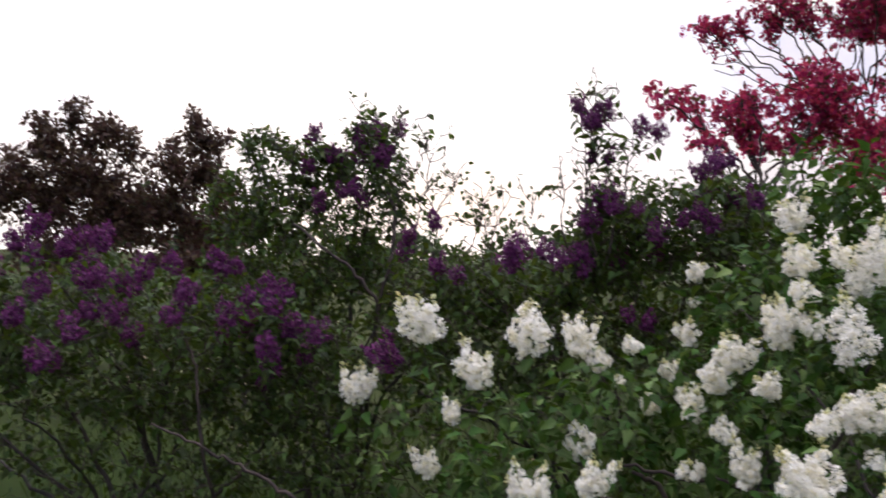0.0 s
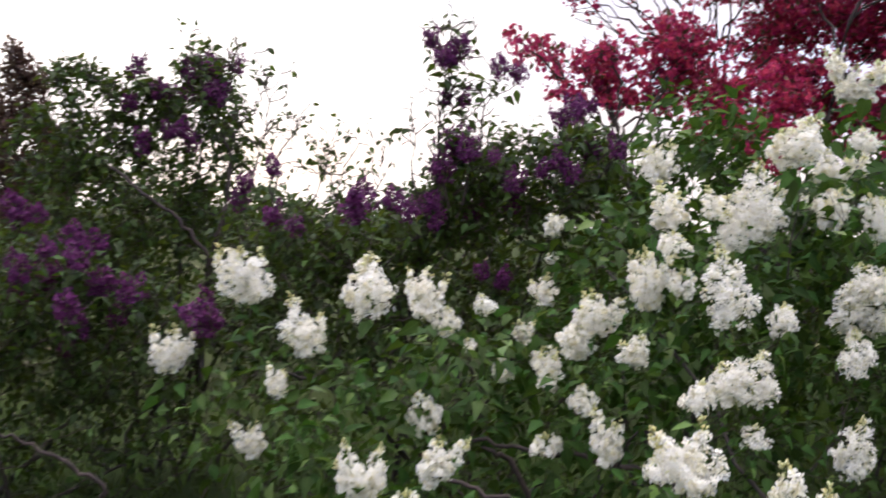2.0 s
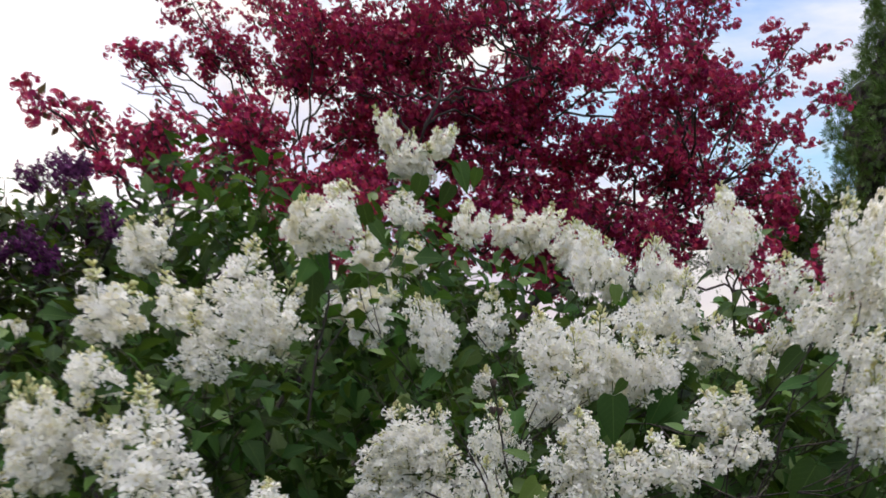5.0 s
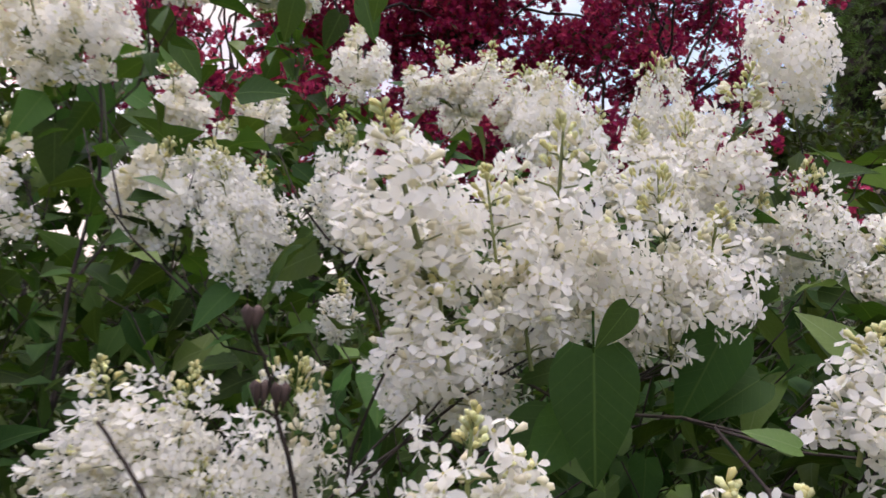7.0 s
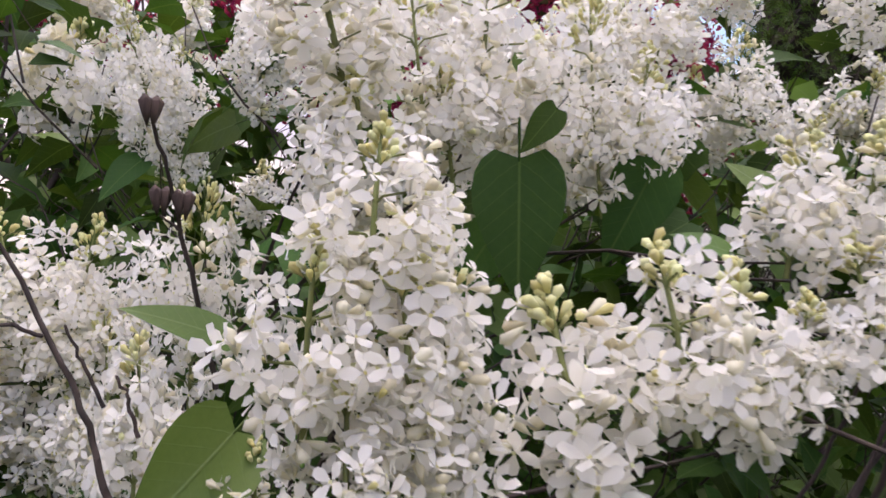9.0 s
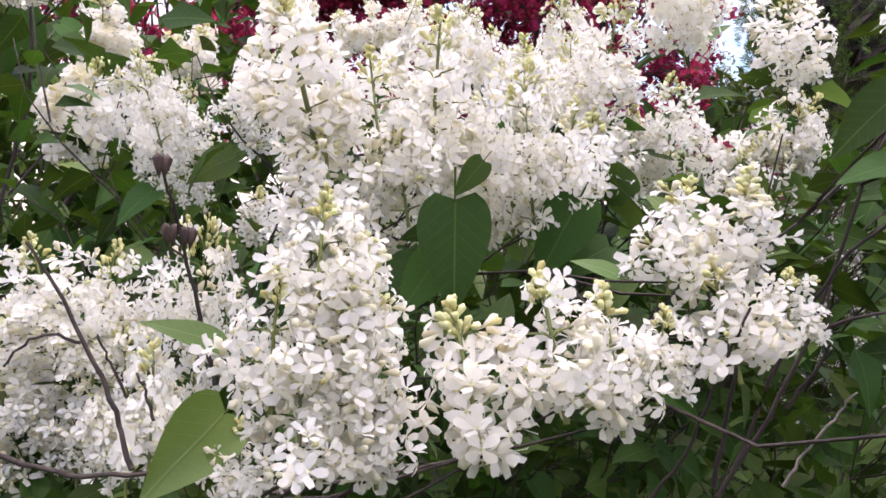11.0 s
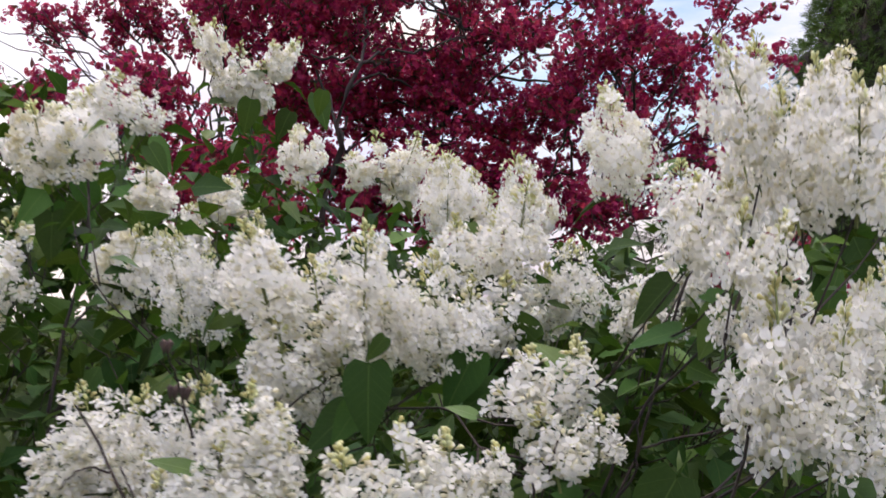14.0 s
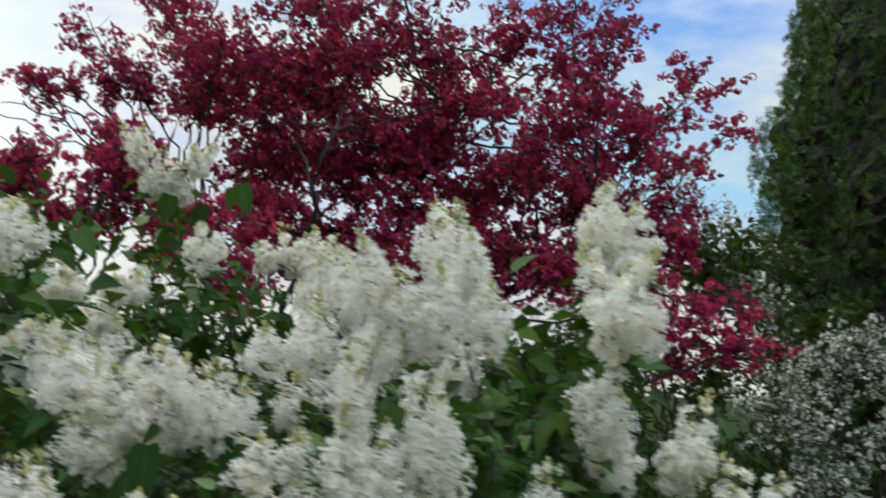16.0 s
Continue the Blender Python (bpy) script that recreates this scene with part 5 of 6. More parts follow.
mid_lilac = lilac("purple_lilac_bush", "purple lilac shrub with an upright flowering shoot", (0.95, 4.9, 0), with_mates(rng, mid_blooms),
      clump_tips(rng, ((0.80, 4.55, 1.72, 0.25, 0.3, 0.25, 80), (1.25, 4.7, 1.85, 0.38, 0.3, 0.24, 200), (1.45, 4.7, 1.98, 0.18, 0.2, 0.17, 50), (0.88, 4.6, 1.85, 0.2, 0.2, 0.2, 50), (1.6, 4.7, 1.7, 0.25, 0.25, 0.3, 70), (0.74, 4.3, 2.1, 0.13, 0.12, 0.18, 10), (0.85, 4.45, 1.83, 0.2, 0.2, 0.17, 22), (1.01, 4.41, 1.96, 0.2, 0.2, 0.17, 20), (1.17, 4.38, 1.88, 0.2, 0.2, 0.17, 24), (1.31, 4.33, 1.94, 0.2, 0.2, 0.17, 24), (1.42, 4.31, 1.78, 0.2, 0.2, 0.17, 27), (0.77, 4.47, 1.66, 0.2, 0.2, 0.17, 24), (0.97, 4.43, 1.66, 0.2, 0.2, 0.17, 27), (1.18, 4.38, 1.65, 0.2, 0.2, 0.17, 27), (1.38, 4.33, 1.60, 0.2, 0.2, 0.17, 27), (0.66, 4.49, 1.56, 0.2, 0.2, 0.17, 21), (0.5, 4.5, 1.25, 0.6, 0.4, 0.36, 280), (1.2, 4.6, 1.2, 0.6, 0.4, 0.35, 220), (0.1, 4.6, 1.2, 0.5, 0.4, 0.36, 200), (0.15, 4.6, 1.5, 0.5, 0.3, 0.18, 110), (0.4, 4.3, 0.6, 1.0, 0.4, 0.45, 190))),
      14, PURPLE, M_LEAF_DARK, 0.054, rng, gap=0.024, bloom_label="deep purple flower panicle")


def wiry_shoots(shrub, rng, rows, leaf_mat, leaves=5):
    """Thin nearly bare shoots that stand out of a shrub's top: crooked, forking twice, with small leaves at the twigs' ends."""
    at0 = np.array(shrub.location)
    for root, tip, kink in rows:
        a, e = np.array(root) - at0, np.array(tip) - at0
        line = curve(a, (a + e) / 2 + np.array(kink) * 1.6, e, 12)
        line[2:-1] += np.cumsum(rng.normal(size=(9, 3)) * 0.015, 0)
        s = Soup().tube(line, 0.0065, 0.003, 5, 0)
        ends = [line[-1]]
        for _ in range(9):
            k = int(rng.integers(3, 11))
            d = unit(rng.normal(size=3) * [1, 0.7, 0.4] + [0, 0, 0.8])
            b = line[k] + d * rng.uniform(0.06, 0.2)
            side = curve(line[k], (line[k] + b) / 2 + rng.normal(size=3) * 0.03, b, 6)
            s.tube(side, 0.0038, 0.0025, 3, 0)
            ends.append(b)
            for _ in range(2):
                q = side[int(rng.integers(2, 5))]
                b2 = q + unit(d + rng.normal(size=3) * 0.8) * rng.uniform(0.04, 0.09)
                s.tube([q, (q + b2) / 2 + rng.normal(size=3) * 0.008, b2], 0.0032, 0.0022, 3, 0)
                ends.append(b2)
        ends = np.array(ends)[rng.integers(0, len(ends), leaves)]
        d = unit(rng.normal(size=(leaves, 3)) + [0, 0, -0.1])
        s.add(LEAVES_PLAIN[0], turned(d, rng.normal(size=(leaves, 3)) + [0, 0, 1.0]), ends + d * 0.01, rng.uniform(0.03, 0.06, leaves), 1)
        part("bare_shoot", s.mesh("bare_shoot", [M_TWIG, leaf_mat]), shrub, "thin bare shoot with a few small leaves")


wiry_shoots(tall_lilac, rng, (
    ((-0.1, 5.5, 1.6), (0.08, 5.5, 2.22), (-0.12, 0, 0)), ((0.05, 5.5, 1.6), (0.12, 5.5, 2.1), (0.1, 0, 0)), ((-0.25, 5.5, 1.7), (-0.28, 5.5, 2.42), (0.1, 0, 0.1)),
    ((-0.2, 5.5, 1.6), (-0.12, 5.5, 2.15), (0.12, 0, 0)), ((0.2, 5.5, 1.55), (0.42, 5.5, 2.0), (-0.06, 0, 0)), ((0.3, 5.5, 1.5), (0.50, 5.5, 2.05), (0.08, 0, 0)), ((0.28, 5.5, 1.5), (0.3, 5.5, 1.95), (-0.05, 0, 0)),
    ((-0.5, 5.5, 2.2), (-0.56, 5.45, 2.52), (0.02, 0, 0)), ((-0.45, 5.5, 2.2), (-0.38, 5.45, 2.42), (0.03, 0, 0)), ((-0.35, 5.5, 2.0), (-0.22, 5.45, 2.36), (0.03, 0, 0))), M_LEAF_DARK, 34)
wiry_shoots(mid_lilac, rng, (((0.70, 4.3, 2.1), (0.61, 4.3, 2.44), (0.03, 0, 0)), ((0.68, 4.3, 2.1), (0.66, 4.3, 2.40), (-0.03, 0, 0)), ((0.72, 4.3, 1.6), (0.72, 4.25, 2.3), (-0.04, 0, 0)), ((0.75, 4.3, 1.6), (0.9, 4.25, 2.25), (0.04, 0, 0)), ((0.6, 4.4, 1.6), (0.5, 4.3, 1.98), (0.02, 0, 0))), M_LEAF_DARK, 16)


def crooked_limb(shrub, points, r0, r1):
    """A dark bare limb that shows between the leaves."""
    o = np.array(shrub.location)
    p = np.array(points) - o
    k = np.linspace(0, len(p) - 1, 5 * len(p))
    line = np.stack([np.interp(k, np.arange(len(p)), p[:, i]) for i in range(3)], -1)
    line[1:-1] += rng.normal(size=(len(line) - 2, 3)) * 0.006
    part("limb", Soup().tube(line, r0, r1, 6).mesh("limb", [M_CRAB_BARK]), shrub, "dark bare crooked limb")


crooked_limb(white_lilac, [(1.2, 3.05, 0.1), (0.75, 3.05, 0.86), (0.65, 3.0, 0.91)], 0.012, 0.007)
crooked_limb(white_lilac, [(1.45, 2.9, 0.5), (1.18, 2.83, 0.85), (1.07, 2.88, 0.88), (0.96, 2.92, 0.9), (0.80, 2.97, 0.9), (0.62, 3.0, 0.93)], 0.012, 0.006)
crooked_limb(white_lilac, [(1.3, 2.75, 0.45), (0.94, 2.6, 0.78), (0.83, 2.63, 0.84), (0.66, 2.68, 0.85), (0.5, 2.7, 0.9)], 0.011, 0.006)
crooked_limb(low_lilac, [(-0.9, 4.6, 0.1), (-0.61, 3.9, 0.5), (-0.77, 3.93, 0.6), (-0.91, 3.92, 0.67), (-1.06, 3.89, 0.74), (-1.3, 3.9, 0.85)], 0.011, 0.005)
crooked_limb(low_lilac, [(-1.1, 4.5, 0.0), (-1.16, 4.2, 0.7), (-1.2, 4.22, 1.06), (-1.27, 4.22, 1.25)], 0.010, 0.005)
crooked_limb(tall_lilac, [(-0.5, 5.5, 0.6), (-0.43, 5.25, 1.35), (-0.58, 5.21, 1.53), (-0.73, 5.19, 1.65), (-0.95, 5.3, 1.8)], 0.014, 0.007)
crooked_limb(tall_lilac, [(-0.6, 5.7, 0.4), (-0.40, 5.5, 1.5), (-0.36, 5.6, 1.8), (-0.42, 5.8, 2.1)], 0.018, 0.010)

# ---------------------------------------------------------------- red crabapple tree
rng = np.random.default_rng(31)
RED_CLUSTERS = [blossom_cluster(rng, n, 0.031, lf) for n, lf in ((6, 1), (7, 1), (6, 0), (7, 0))]
CRAB_A = [
    (2.64, 9.34, 4.10, 0.30, 0.13, 1.0), (3.02, 9.08, 4.62, 0.36, 0.33, 0.8), (3.21, 9.06, 4.22, 0.42, 0.15, 1.0), (3.70, 8.77, 4.90, 0.66, 0.5, 1.0),
    (4.51, 8.34, 5.14, 0.66, 0.44, 1.0), (3.95, 8.60, 4.26, 0.69, 0.45, 1.2), (4.66, 7.96, 4.18, 0.72, 0.5, 1.3), (4.29, 8.13, 3.49, 0.62, 0.42, 1.2),
    (4.99, 7.76, 3.52, 0.6, 0.42, 1.3), (5.52, 7.62, 4.65, 0.59, 0.48, 0.9), (5.53, 7.33, 3.78, 0.75, 0.5, 1.3), (6.02, 7.14, 3.21, 0.75, 0.5, 1.3),
]
CRAB_B = [
    (6.47, 6.99, 4.41, 0.64, 0.43, 0.5), (6.72, 6.52, 4.87, 0.59, 0.48, 0.6), (6.93, 6.21, 4.09, 0.7, 0.28, 0.8), (6.87, 6.48, 3.63, 0.7, 0.33, 1.2),
    (7.20, 5.76, 4.33, 0.46, 0.2, 0.8), (7.30, 5.53, 3.85, 0.25, 0.14, 0.8), (7.05, 6.08, 3.74, 0.5, 0.25, 0.9), (6.37, 6.80, 5.20, 0.65, 0.32, 0.6),
    (3.87, 8.23, 5.63, 1.0, 0.45, 0.9), (5.22, 7.51, 5.70, 1.0, 0.45, 0.8), (6.36, 6.51, 5.62, 0.8, 0.4, 0.6), (4.83, 7.65, 2.89, 0.48, 0.24, 1.0),
]
CRAB_D = [
    (5.71, 6.81, 4.08, 0.4, 0.28, 0.8), (6.16, 6.28, 4.31, 0.4, 0.28, 0.7), (6.40, 5.92, 3.85, 0.4, 0.3, 0.9), (5.43, 6.99, 3.46, 0.45, 0.3, 1.0), (6.34, 5.97, 4.53, 0.4, 0.3, 0.8), (5.29, 7.06, 4.60, 0.4, 0.3, 0.7),
]
CRAB_D += [
    (4.80, 7.63, 2.65, 0.6, 0.35, 1.3), (5.58, 7.03, 2.87, 0.65, 0.4, 1.3), (4.01, 7.53, 2.88, 0.5, 0.3, 1.2), (2.84, 6.88, 3.00, 0.4, 0.25, 1.0), (5.86, 6.64, 3.45, 0.6, 0.4, 1.3),
    (6.36, 6.20, 3.19, 0.55, 0.4, 1.2), (5.08, 7.18, 3.70, 0.55, 0.38, 1.1), (4.29, 7.88, 4.34, 0.6, 0.45, 1.1), (3.31, 7.28, 2.66, 0.3, 0.2, 0.9), (5.92, 6.09, 2.57, 0.5, 0.35, 1.2), (3.74, 8.13, 3.97, 0.5, 0.4, 1.1), (5.94, 6.64, 4.62, 0.5, 0.4, 0.6),
]
CRAB_E = [
    (4.65, 7.41, 2.83, 0.4, 0.3, 1.2), (4.84, 7.10, 2.65, 0.4, 0.3, 1.2), (5.39, 6.78, 2.26, 0.4, 0.3, 1.2), (5.58, 6.59, 2.52, 0.45, 0.3, 1.2), (6.31, 5.86, 2.71, 0.4, 0.3, 1.2), (6.48, 5.54, 2.88, 0.35, 0.25, 1.1), (6.17, 5.48, 2.43, 0.4, 0.3, 1.2),
]
CRAB_E += [
    (4.27, 7.59, 2.95, 0.4, 0.3, 1.1), (5.11, 7.01, 3.02, 0.45, 0.3, 1.2), (4.96, 7.44, 3.21, 0.45, 0.3, 1.2), (6.17, 6.04, 3.13, 0.45, 0.3, 1.1), (5.71, 5.87, 2.42, 0.4, 0.25, 1.2), (4.72, 7.54, 3.40, 0.4, 0.35, 1.2),
    (5.01, 8.46, 4.21, 0.4, 0.3, 1.0), (4.65, 8.73, 4.57, 0.35, 0.28, 1.0), (5.14, 7.93, 4.61, 0.4, 0.32, 0.9), (6.52, 5.44, 3.39, 0.32, 0.24, 1.1), (6.58, 5.48, 3.10, 0.32, 0.24, 1.1), (6.59, 5.55, 2.76, 0.32, 0.24, 1.1),
]
CRAB_F = [
    (2.22, 6.81, 2.72, 0.28, 0.2, 1.2), (2.07, 6.84, 2.84, 0.22, 0.15, 1.1), (2.45, 6.87, 2.56, 0.26, 0.18, 1.1), (2.81, 6.82, 2.66, 0.3, 0.24, 1.2), (3.14, 6.82, 2.45, 0.32, 0.24, 1.2), (3.44, 6.68, 2.36, 0.32, 0.24, 1.2),
    (3.22, 6.74, 2.71, 0.34, 0.26, 1.2), (3.63, 6.6, 2.19, 0.3, 0.22, 1.1), (2.78, 6.78, 2.95, 0.3, 0.2, 1.1), (3.75, 6.9, 2.6, 0.35, 0.3, 1.1),
]
CRAB_C = [
    (2.13, 6.60, 2.84, 0.36, 0.17, 1.1), (2.86, 6.7, 2.95, 0.38, 0.24, 1.2), (3.36, 7.3, 2.68, 0.48, 0.24, 1.1), (1.45, 6.05, 2.72, 0.20, 0.14, 0.8),
    (1.84, 6.1, 2.45, 0.25, 0.14, 0.7), (5.95, 4.89, 2.15, 0.35, 0.18, 1.3), (6.17, 4.60, 1.95, 0.35, 0.18, 1.3), (5.91, 4.99, 1.84, 0.3, 0.18, 1.2), (6.10, 4.64, 2.22, 0.25, 0.15, 1.1),
]
CRAB_G = [
    (5.31, 6.76, 4.29, 0.38, 0.28, 1.1),
    (5.31, 6.66, 3.87, 0.34, 0.26, 1.1),
    (4.47, 7.50, 4.80, 0.36, 0.28, 1.0),
    (5.81, 7.51, 4.50, 0.36, 0.28, 1.1),
    (5.16, 8.20, 4.53, 0.34, 0.28, 1.0),
    (5.46, 5.93, 3.51, 0.34, 0.26, 1.1),
    (5.57, 5.65, 3.57, 0.34, 0.26, 1.1),
    (5.42, 6.16, 3.77, 0.34, 0.26, 1.0),
    (5.55, 5.46, 3.69, 0.30, 0.25, 1.0),
    (5.52, 5.82, 3.25, 0.36, 0.26, 1.1),
    (2.41, 7.22, 2.92, 0.22, 0.16, 0.8),
    (2.74, 7.02, 2.78, 0.24, 0.18, 0.9),
    (2.89, 7.00, 3.14, 0.26, 0.20, 0.8),
    (1.86, 7.27, 2.98, 0.16, 0.09, 0.9),
    (2.57, 9.52, 4.17, 0.24, 0.11, 1.0),
    (2.88, 9.35, 4.15, 0.24, 0.12, 1.0),
    (3.17, 9.19, 4.10, 0.26, 0.14, 1.0),
    (3.36, 8.99, 4.22, 0.28, 0.18, 1.0),
    (3.66, 7.67, 4.23, 0.45, 0.35, 1.0), (4.15, 7.51, 3.96, 0.5, 0.38, 1.1), (4.56, 7.16, 4.24, 0.45, 0.35, 1.0), (4.44, 7.48, 3.54, 0.45, 0.36, 1.1), (4.83, 7.19, 3.63, 0.45, 0.36, 1.1), (3.94, 7.73, 3.63, 0.4, 0.32, 1.0), (5.16, 7.05, 3.29, 0.45, 0.34, 1.1),
]
CRAB_IN = [(*in_clump(rng, 1, (5.0, 7.7, 3.75), (2.1, 1.5, 1.55), 0.1)[0], rng.uniform(0.3, 0.5), rng.uniform(0.25, 0.42), 1.0) for _ in range(11)]
CRAB_IN += [(*in_clump(rng, 1, (5.4, 6.9, 2.5), (1.2, 0.8, 0.4), 0.1)[0], rng.uniform(0.3, 0.45), rng.uniform(0.25, 0.35), 1.1) for _ in range(10)]
crab = woody("crabapple_tree", "old crabapple tree covered in deep red blossom", "tree", (4.15, 7.55, 0.0), CRAB_A + CRAB_B + CRAB_D + CRAB_E + CRAB_F + CRAB_C + CRAB_G + CRAB_IN, RED_CLUSTERS, [M_RED, M_BRONZE], M_CRAB_BARK, rng,
      trunk=0.15, per=19, gap=0.066, size=1.2, mains_count=8, spray_label="crimson five-petalled blossom", bare=0.06)

for a0, a1, a2 in (((2.9, 7.0, 2.95), (2.5, 6.9, 3.15), (1.95, 6.7, 3.1)), ((2.7, 6.95, 3.05), (2.35, 6.85, 3.2), (1.95, 6.75, 3.16)), ((2.95, 7.0, 3.0), (2.6, 6.95, 3.3), (2.2, 6.8, 3.35))):
    o = np.array(crab.location)
    line = curve(np.array(a0) - o, np.array(a1) - o, np.array(a2) - o, 11)
    line[1:-1] += np.cumsum(rng.normal(size=(9, 3)) * 0.018, 0)
    part("bare_twig", Soup().tube(line, 0.007, 0.003, 4).mesh("bare_twig", [M_CRAB_BARK]), crab, "thin leafless grey twig")

# ---------------------------------------------------------------- copper-leaved trees
rng = np.random.default_rng(41)
COPPER_CLUSTERS = [leaf_cluster(rng, 11, 0.085, LEAF_SCRAP) for _ in range(3)]
COPPER_WIDE = ((-5.0, 12.2, 0), ((-5.0, 12.0, 2.6, 0.8, 0.6, 1.2), (-5.5, 12.0, 2.2, 0.7, 0.6, 1.2), (-4.6, 12.0, 2.2, 0.7, 0.6, 1.2), (-5.0, 12.0, 3.2, 0.45, 0.35, 1.0), (-6.2, 11.8, 2.3, 0.7, 0.6, 1.0), (-5.2, 12, 1.5, 1.0, 0.6, 1.2), (-5.5, 11.8, 3.0, 0.5, 0.4, 1.0), (-4.5, 12.1, 3.0, 0.4, 0.35, 1.0), (-5.9, 11.6, 2.6, 0.6, 0.4, 1.0), (-4.6, 12.1, 1.9, 0.6, 0.5, 1.1), (-5.15, 11.8, 3.5, 0.22, 0.22, 1.2), (-5.6, 11.7, 3.25, 0.2, 0.2, 1.2), (-4.75, 12.0, 3.3, 0.2, 0.2, 1.2)))
COPPER_SLIM = ((-3.6, 12.6, 0), ((-3.7, 12.4, 2.7, 0.6, 0.5, 1.2), (-4.0, 12.4, 2.1, 0.6, 0.6, 1.2), (-3.3, 12.4, 2.0, 0.6, 0.6, 1.2), (-3.7, 12.4, 3.2, 0.35, 0.28, 1.0), (-3.6, 12.3, 1.4, 0.9, 0.6, 1.2), (-3.4, 12.5, 2.6, 0.4, 0.35, 1.0), (-4.1, 12.3, 2.8, 0.4, 0.3, 0.9), (-3.72, 12.35, 3.45, 0.15, 0.22, 1.3), (-3.4, 12.4, 3.2, 0.25, 0.12, 1.2), (-4.0, 12.3, 3.15, 0.22, 0.12, 1.2)))
for base, rows in (COPPER_WIDE, COPPER_SLIM):
    woody("copper_tree", "dark copper-leaved tree against the evening sky", "tree", base, rows, COPPER_CLUSTERS, [M_COPPER], M_CRAB_BARK, rng, trunk=0.10, per=16, gap=0.11, spray="leaf_spray", group="copper-leaved trees")

# ---------------------------------------------------------------- white cedar
rng = np.random.default_rng(51)


def cedar(name, base, height, radius, sprays, rng):
    tree = thing(name, base, "tall dark green columnar white cedar", "tree")
    part("trunk", Soup().tube(curve((0, 0, -0.1), (0.05, 0, height * 0.4), (0, 0, height * 0.92), 10), 0.2, 0.03, 9).mesh("trunk", [M_CRAB_BARK]), tree)

    def rad(z, a):
        t = z / height
        return radius * np.clip(1.02 - t**5, 0.05, 1) * np.clip(0.80 + 0.45 * t, 0, 1) * (1 + 0.10 * np.sin(3 * a + 5 * t) + 0.07 * np.sin(9 * t * 3 + 2 * a) + 0.05 * np.sin(7 * a - 21 * t))

    # closed dark shell; its brown also stands in for shade between the tufts
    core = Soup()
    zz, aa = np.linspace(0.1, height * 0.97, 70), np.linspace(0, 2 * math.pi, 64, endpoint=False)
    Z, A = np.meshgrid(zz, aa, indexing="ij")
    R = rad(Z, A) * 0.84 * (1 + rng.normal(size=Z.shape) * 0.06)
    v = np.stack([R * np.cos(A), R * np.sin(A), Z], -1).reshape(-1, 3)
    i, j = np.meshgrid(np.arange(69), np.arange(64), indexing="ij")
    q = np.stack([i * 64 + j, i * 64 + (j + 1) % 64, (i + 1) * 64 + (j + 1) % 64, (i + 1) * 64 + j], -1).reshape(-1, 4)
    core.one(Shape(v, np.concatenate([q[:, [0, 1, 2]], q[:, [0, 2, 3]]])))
    part("shade_core", core.mesh("shade_core", [M_BARK], False), tree, "dark brown shell for dead inner foliage and shade between tufts", "stuff")
    fv, ff = [], []
    for k in range(5):
        a = (k - 2) * 0.46
        ln = 1.0 - 0.12 * abs(k - 2)
        o = len(fv)
        fv += [(0.06 * k - 0.12, 0.05, 0), (ln * math.sin(a) * 0.6 - 0.07, ln * 0.6 * math.cos(a), 0.03), (ln * math.sin(a) * 0.6 + 0.07, ln * 0.6 * math.cos(a), 0.03), (ln * math.sin(a), ln * math.cos(a), -0.05)]
        ff += [(o, o + 2, o + 1), (o + 1, o + 2, o + 3)]
    fan = Shape(fv, ff)
    # sprays stand in rounded tufts, each on a branch end
    k = sprays // 16
    t = ((np.arange(k) + rng.uniform(0.0, 1.0, k)) / k) ** 0.95
    a = np.arange(k) * 2.39996 + rng.normal(size=k) * 0.05
    r = rad(t * height, a) * rng.uniform(0.86, 1.0, k)
    hub = np.repeat(np.stack([r * np.cos(a), r * np.sin(a), t * height], -1), 16, 0)
    out = np.repeat(np.stack([np.cos(a), np.sin(a), np.full(k, 0.15)], -1), 16, 0)
    d = unit(rng.normal(size=(16 * k, 3)) + out * 0.9)
    p = hub + d * rng.uniform(0.03, 0.17, 16 * k)[:, None]
    s = Soup().add(fan, turned(d + [0, 0, 0.25], rng.normal(size=(16 * k, 3))), p, rng.uniform(0.085, 0.14, 16 * k))
    part("scale_sprays", s.mesh("scale_sprays", [M_THUJA]), tree, "flat green scale-leaf sprays", "stuff")
    return tree


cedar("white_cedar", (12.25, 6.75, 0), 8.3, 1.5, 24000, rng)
woody("cedar_undergrowth", "low dark green bush at the cedar's foot", "shrub", (10.3, 7.3, 0), ((10.08, 7.45, 2.81, 0.6, 0.5, 1.2), (10.39, 7.05, 2.22, 0.7, 0.6, 1.2), (9.90, 7.75, 1.81, 0.7, 0.6, 1.2), (10.60, 6.45, 1.82, 0.7, 0.6, 1.2), (9.89, 6.15, 2.41, 0.5, 0.5, 1.1), (8.48, 6.35, 3.03, 0.4, 0.35, 1.2), (9.19, 6.21, 3.04, 0.4, 0.35, 1.2), (7.55, 5.97, 2.78, 0.4, 0.35, 1.2)),
      [leaf_cluster(rng, 8, 0.10, LEAF_SCRAP)], [M_LEAF_DARK], M_CRAB_BARK, rng, trunk=0.05, per=12, gap=0.10, spray="leaf_spray")

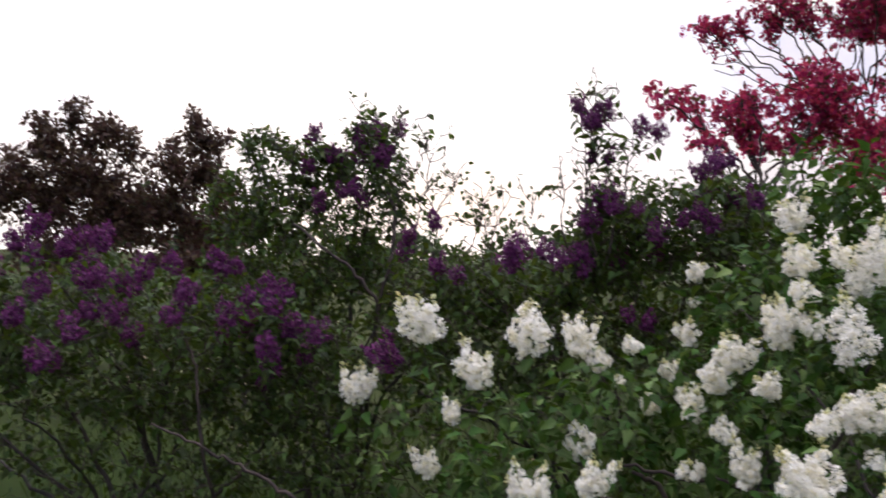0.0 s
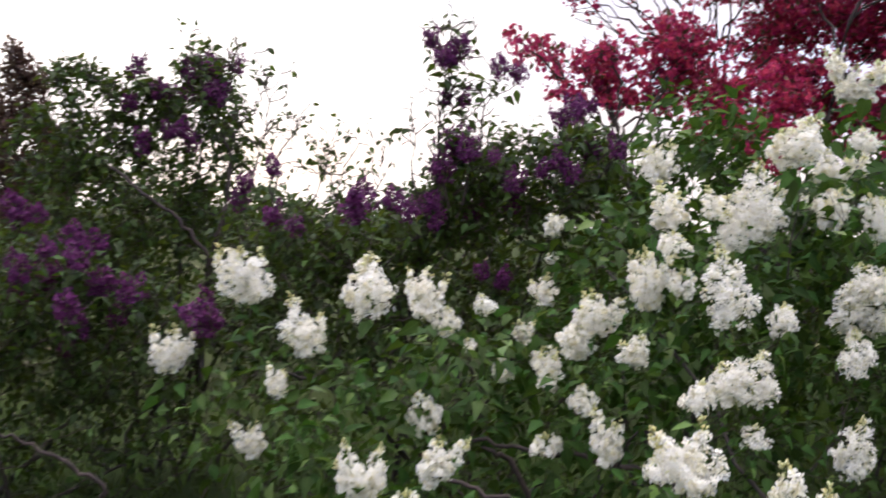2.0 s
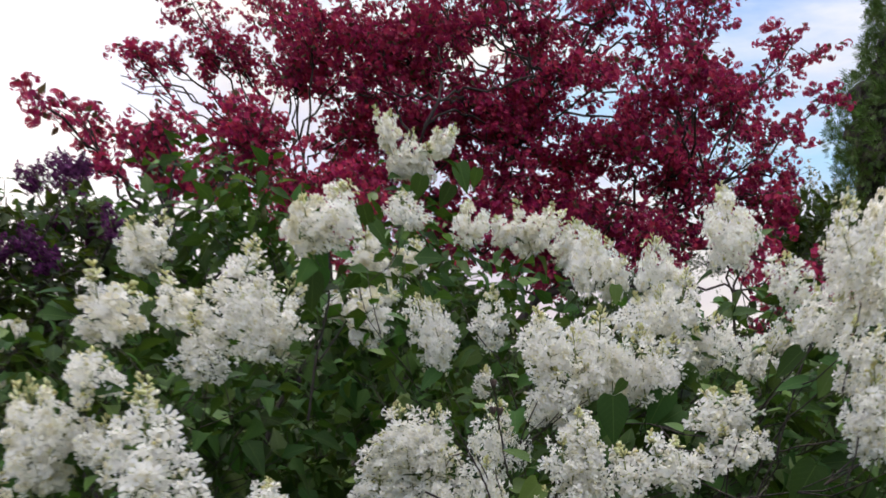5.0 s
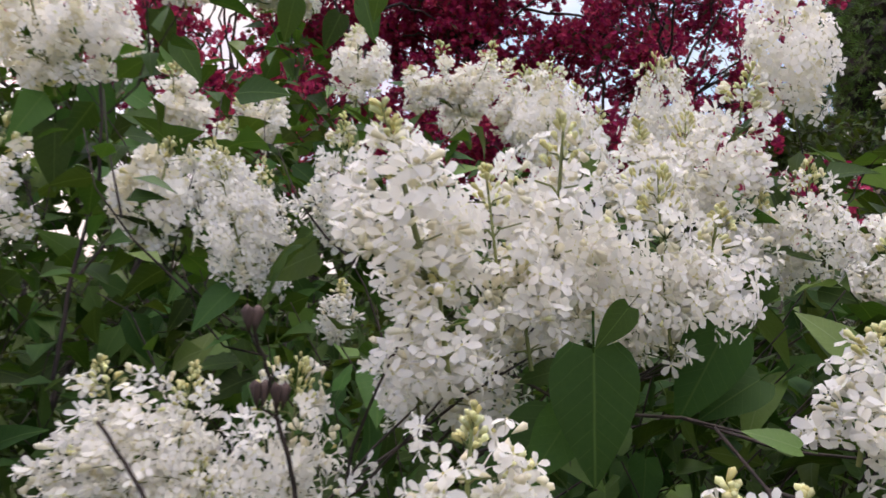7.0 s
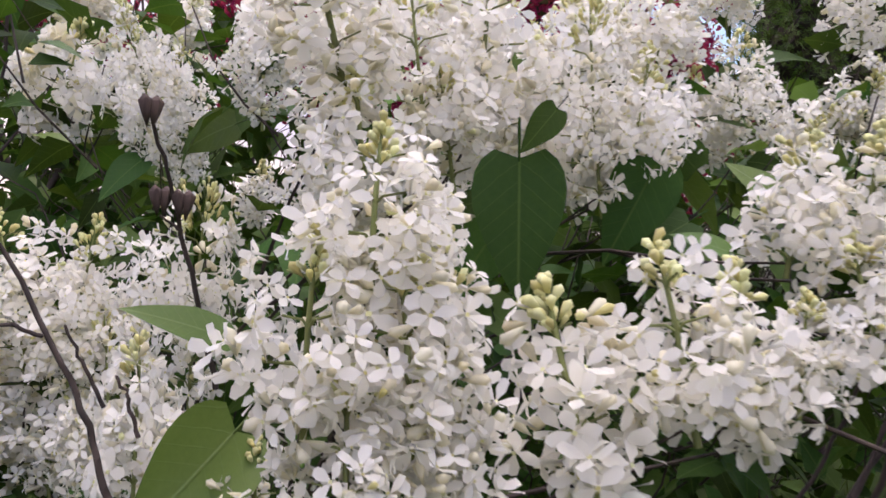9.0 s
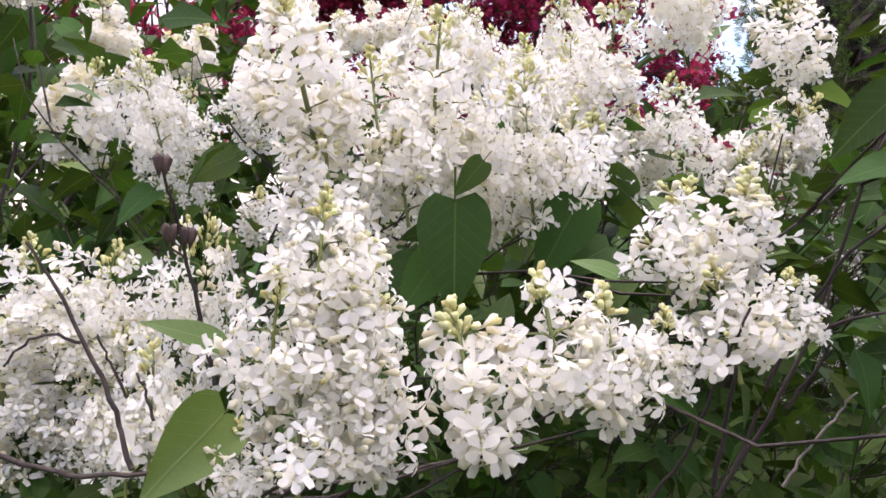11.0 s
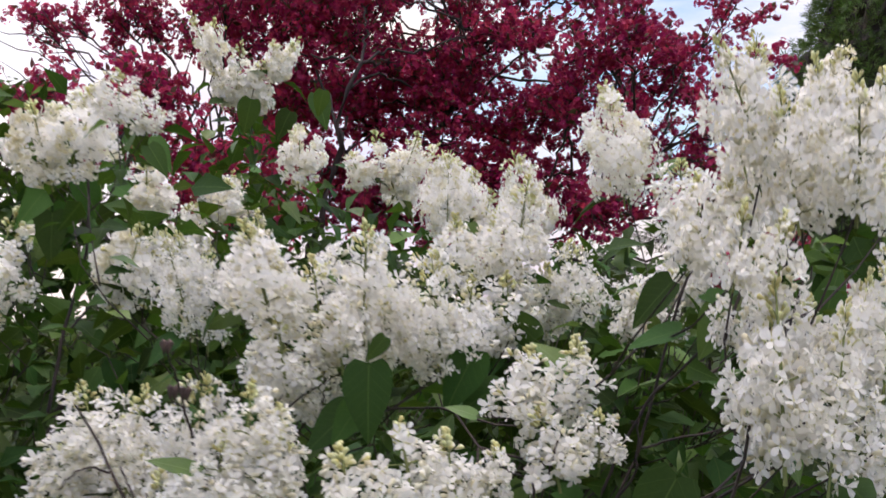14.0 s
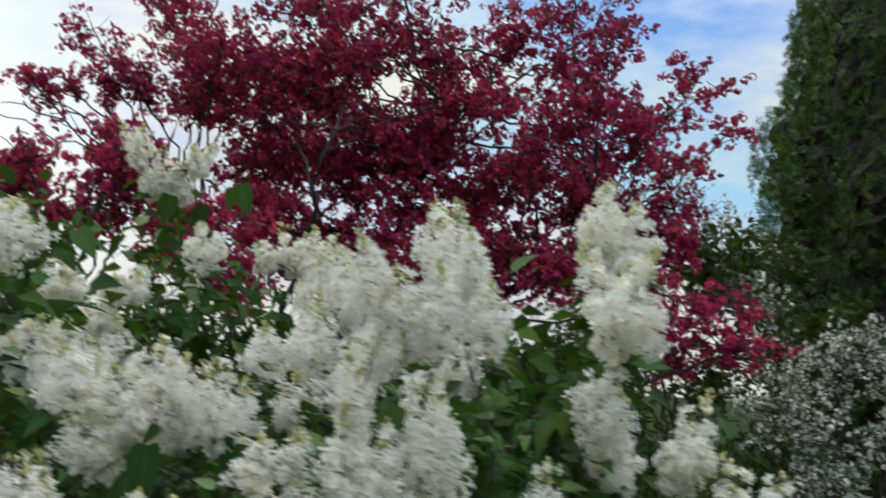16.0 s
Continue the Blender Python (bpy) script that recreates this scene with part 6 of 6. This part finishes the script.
# ---------------------------------------------------------------- pale shrubs and far trees
rng = np.random.default_rng(61)
PALE_CLUSTERS = [blossom_cluster(rng, n, 0.026, 3) for n in (4, 5, 4)]
woody("pale_blossom_tree", "small tree with sparse cream-white blossom", "tree", (9.6, 7.9, 0), ((10.15, 8.85, 4.01, 0.6, 0.6, 0.8), (9.55, 9.25, 3.60, 0.6, 0.5, 0.8), (9.97, 8.95, 2.91, 0.8, 0.5, 0.9), (9.17, 9.45, 2.79, 0.6, 0.5, 0.8), (8.79, 6.65, 3.38, 0.35, 0.3, 1.2), (8.97, 6.50, 3.04, 0.4, 0.35, 1.2), (8.38, 6.42, 2.77, 0.4, 0.35, 1.2), (8.69, 6.14, 2.48, 0.45, 0.4, 1.2), (8.75, 7.25, 3.80, 0.45, 0.35, 1.2), (8.95, 7.00, 3.65, 0.4, 0.35, 1.2), (8.35, 7.65, 3.85, 0.4, 0.25, 1.1)),
      PALE_CLUSTERS, [M_PALE, M_GREYLEAF], M_CRAB_BARK, rng, trunk=0.08, per=12, gap=0.09)
woody("spirea_shrub", "grey-green shrub covered in small white flowers", "shrub", (7.6, 4.9, 0), ((7.33, 4.64, 1.90, 0.5, 0.35, 1.3), (7.17, 4.94, 1.55, 0.5, 0.4, 1.3), (7.45, 4.44, 2.05, 0.45, 0.3, 1.2), (7.02, 4.44, 1.34, 0.5, 0.4, 1.3), (7.31, 5.09, 1.85, 0.4, 0.3, 1.2), (7.81, 4.34, 1.76, 0.5, 0.5, 1.2), (7.33, 4.64, 0.85, 0.8, 0.5, 1.2)),
      PALE_CLUSTERS, [M_PALE, M_GREYLEAF], M_CRAB_BARK, rng, trunk=0.04, per=14, gap=0.055)
SHRUB_CLUSTERS = [leaf_cluster(rng, 8, 0.085, LEAF_SCRAP) for _ in range(2)]
for x, y, hgt in ((3.6, 5.6, 1.5), (5.3, 5.2, 1.45), (7.6, 7.6, 1.9), (2.6, 6.6, 1.7), (9.0, 6.2, 1.5), (4.4, 6.1, 2.15), (5.6, 6.0, 2.2), (6.7, 6.5, 2.15), (0.4, 9.5, 2.05), (-0.9, 9.0, 2.0), (1.6, 9.2, 2.2), (-2.2, 9.4, 1.8), (-3.4, 8.8, 1.7)):
    woody("background_shrub", "dark green leafy shrub behind the lilacs", "shrub", (x, y, 0), ((x, y, hgt * 0.72, 0.7, hgt * 0.26, 1.2), (x - 0.5, y, hgt * 0.45, 0.6, hgt * 0.3, 1.1), (x + 0.5, y, hgt * 0.45, 0.6, hgt * 0.3, 1.1)),
          SHRUB_CLUSTERS, [M_LEAF_DARK], M_BARK, rng, trunk=0.03, per=14, gap=0.10, spray="leaf_spray", group="background shrubs")
FAR_CLUSTERS = [leaf_cluster(rng, 8, 0.36, LEAF_SCRAP) for _ in range(3)]
for x, y, h in ((3.4, 27, 2.8), (6.5, 30, 3.4), (-2.0, 38, 3.2), (-7, 30, 3.6), (-12, 34, 4.5), (12, 36, 4.5), (20, 30, 5.0), (27, 26, 5.5), (-20, 30, 5.0)):
    woody("far_tree", "far green garden tree in the evening haze", "tree", (x, y, 0), ((x, y, h * 0.75, h * 0.32, h * 0.24, 0.7), (x - h * 0.3, y, h * 0.5, h * 0.3, h * 0.25, 0.7), (x + h * 0.3, y, h * 0.5, h * 0.3, h * 0.25, 0.7)),
          FAR_CLUSTERS, [M_FAR], M_CRAB_BARK, rng, trunk=0.12, per=3, gap=0.3, spray="leaf_spray", group="far trees")
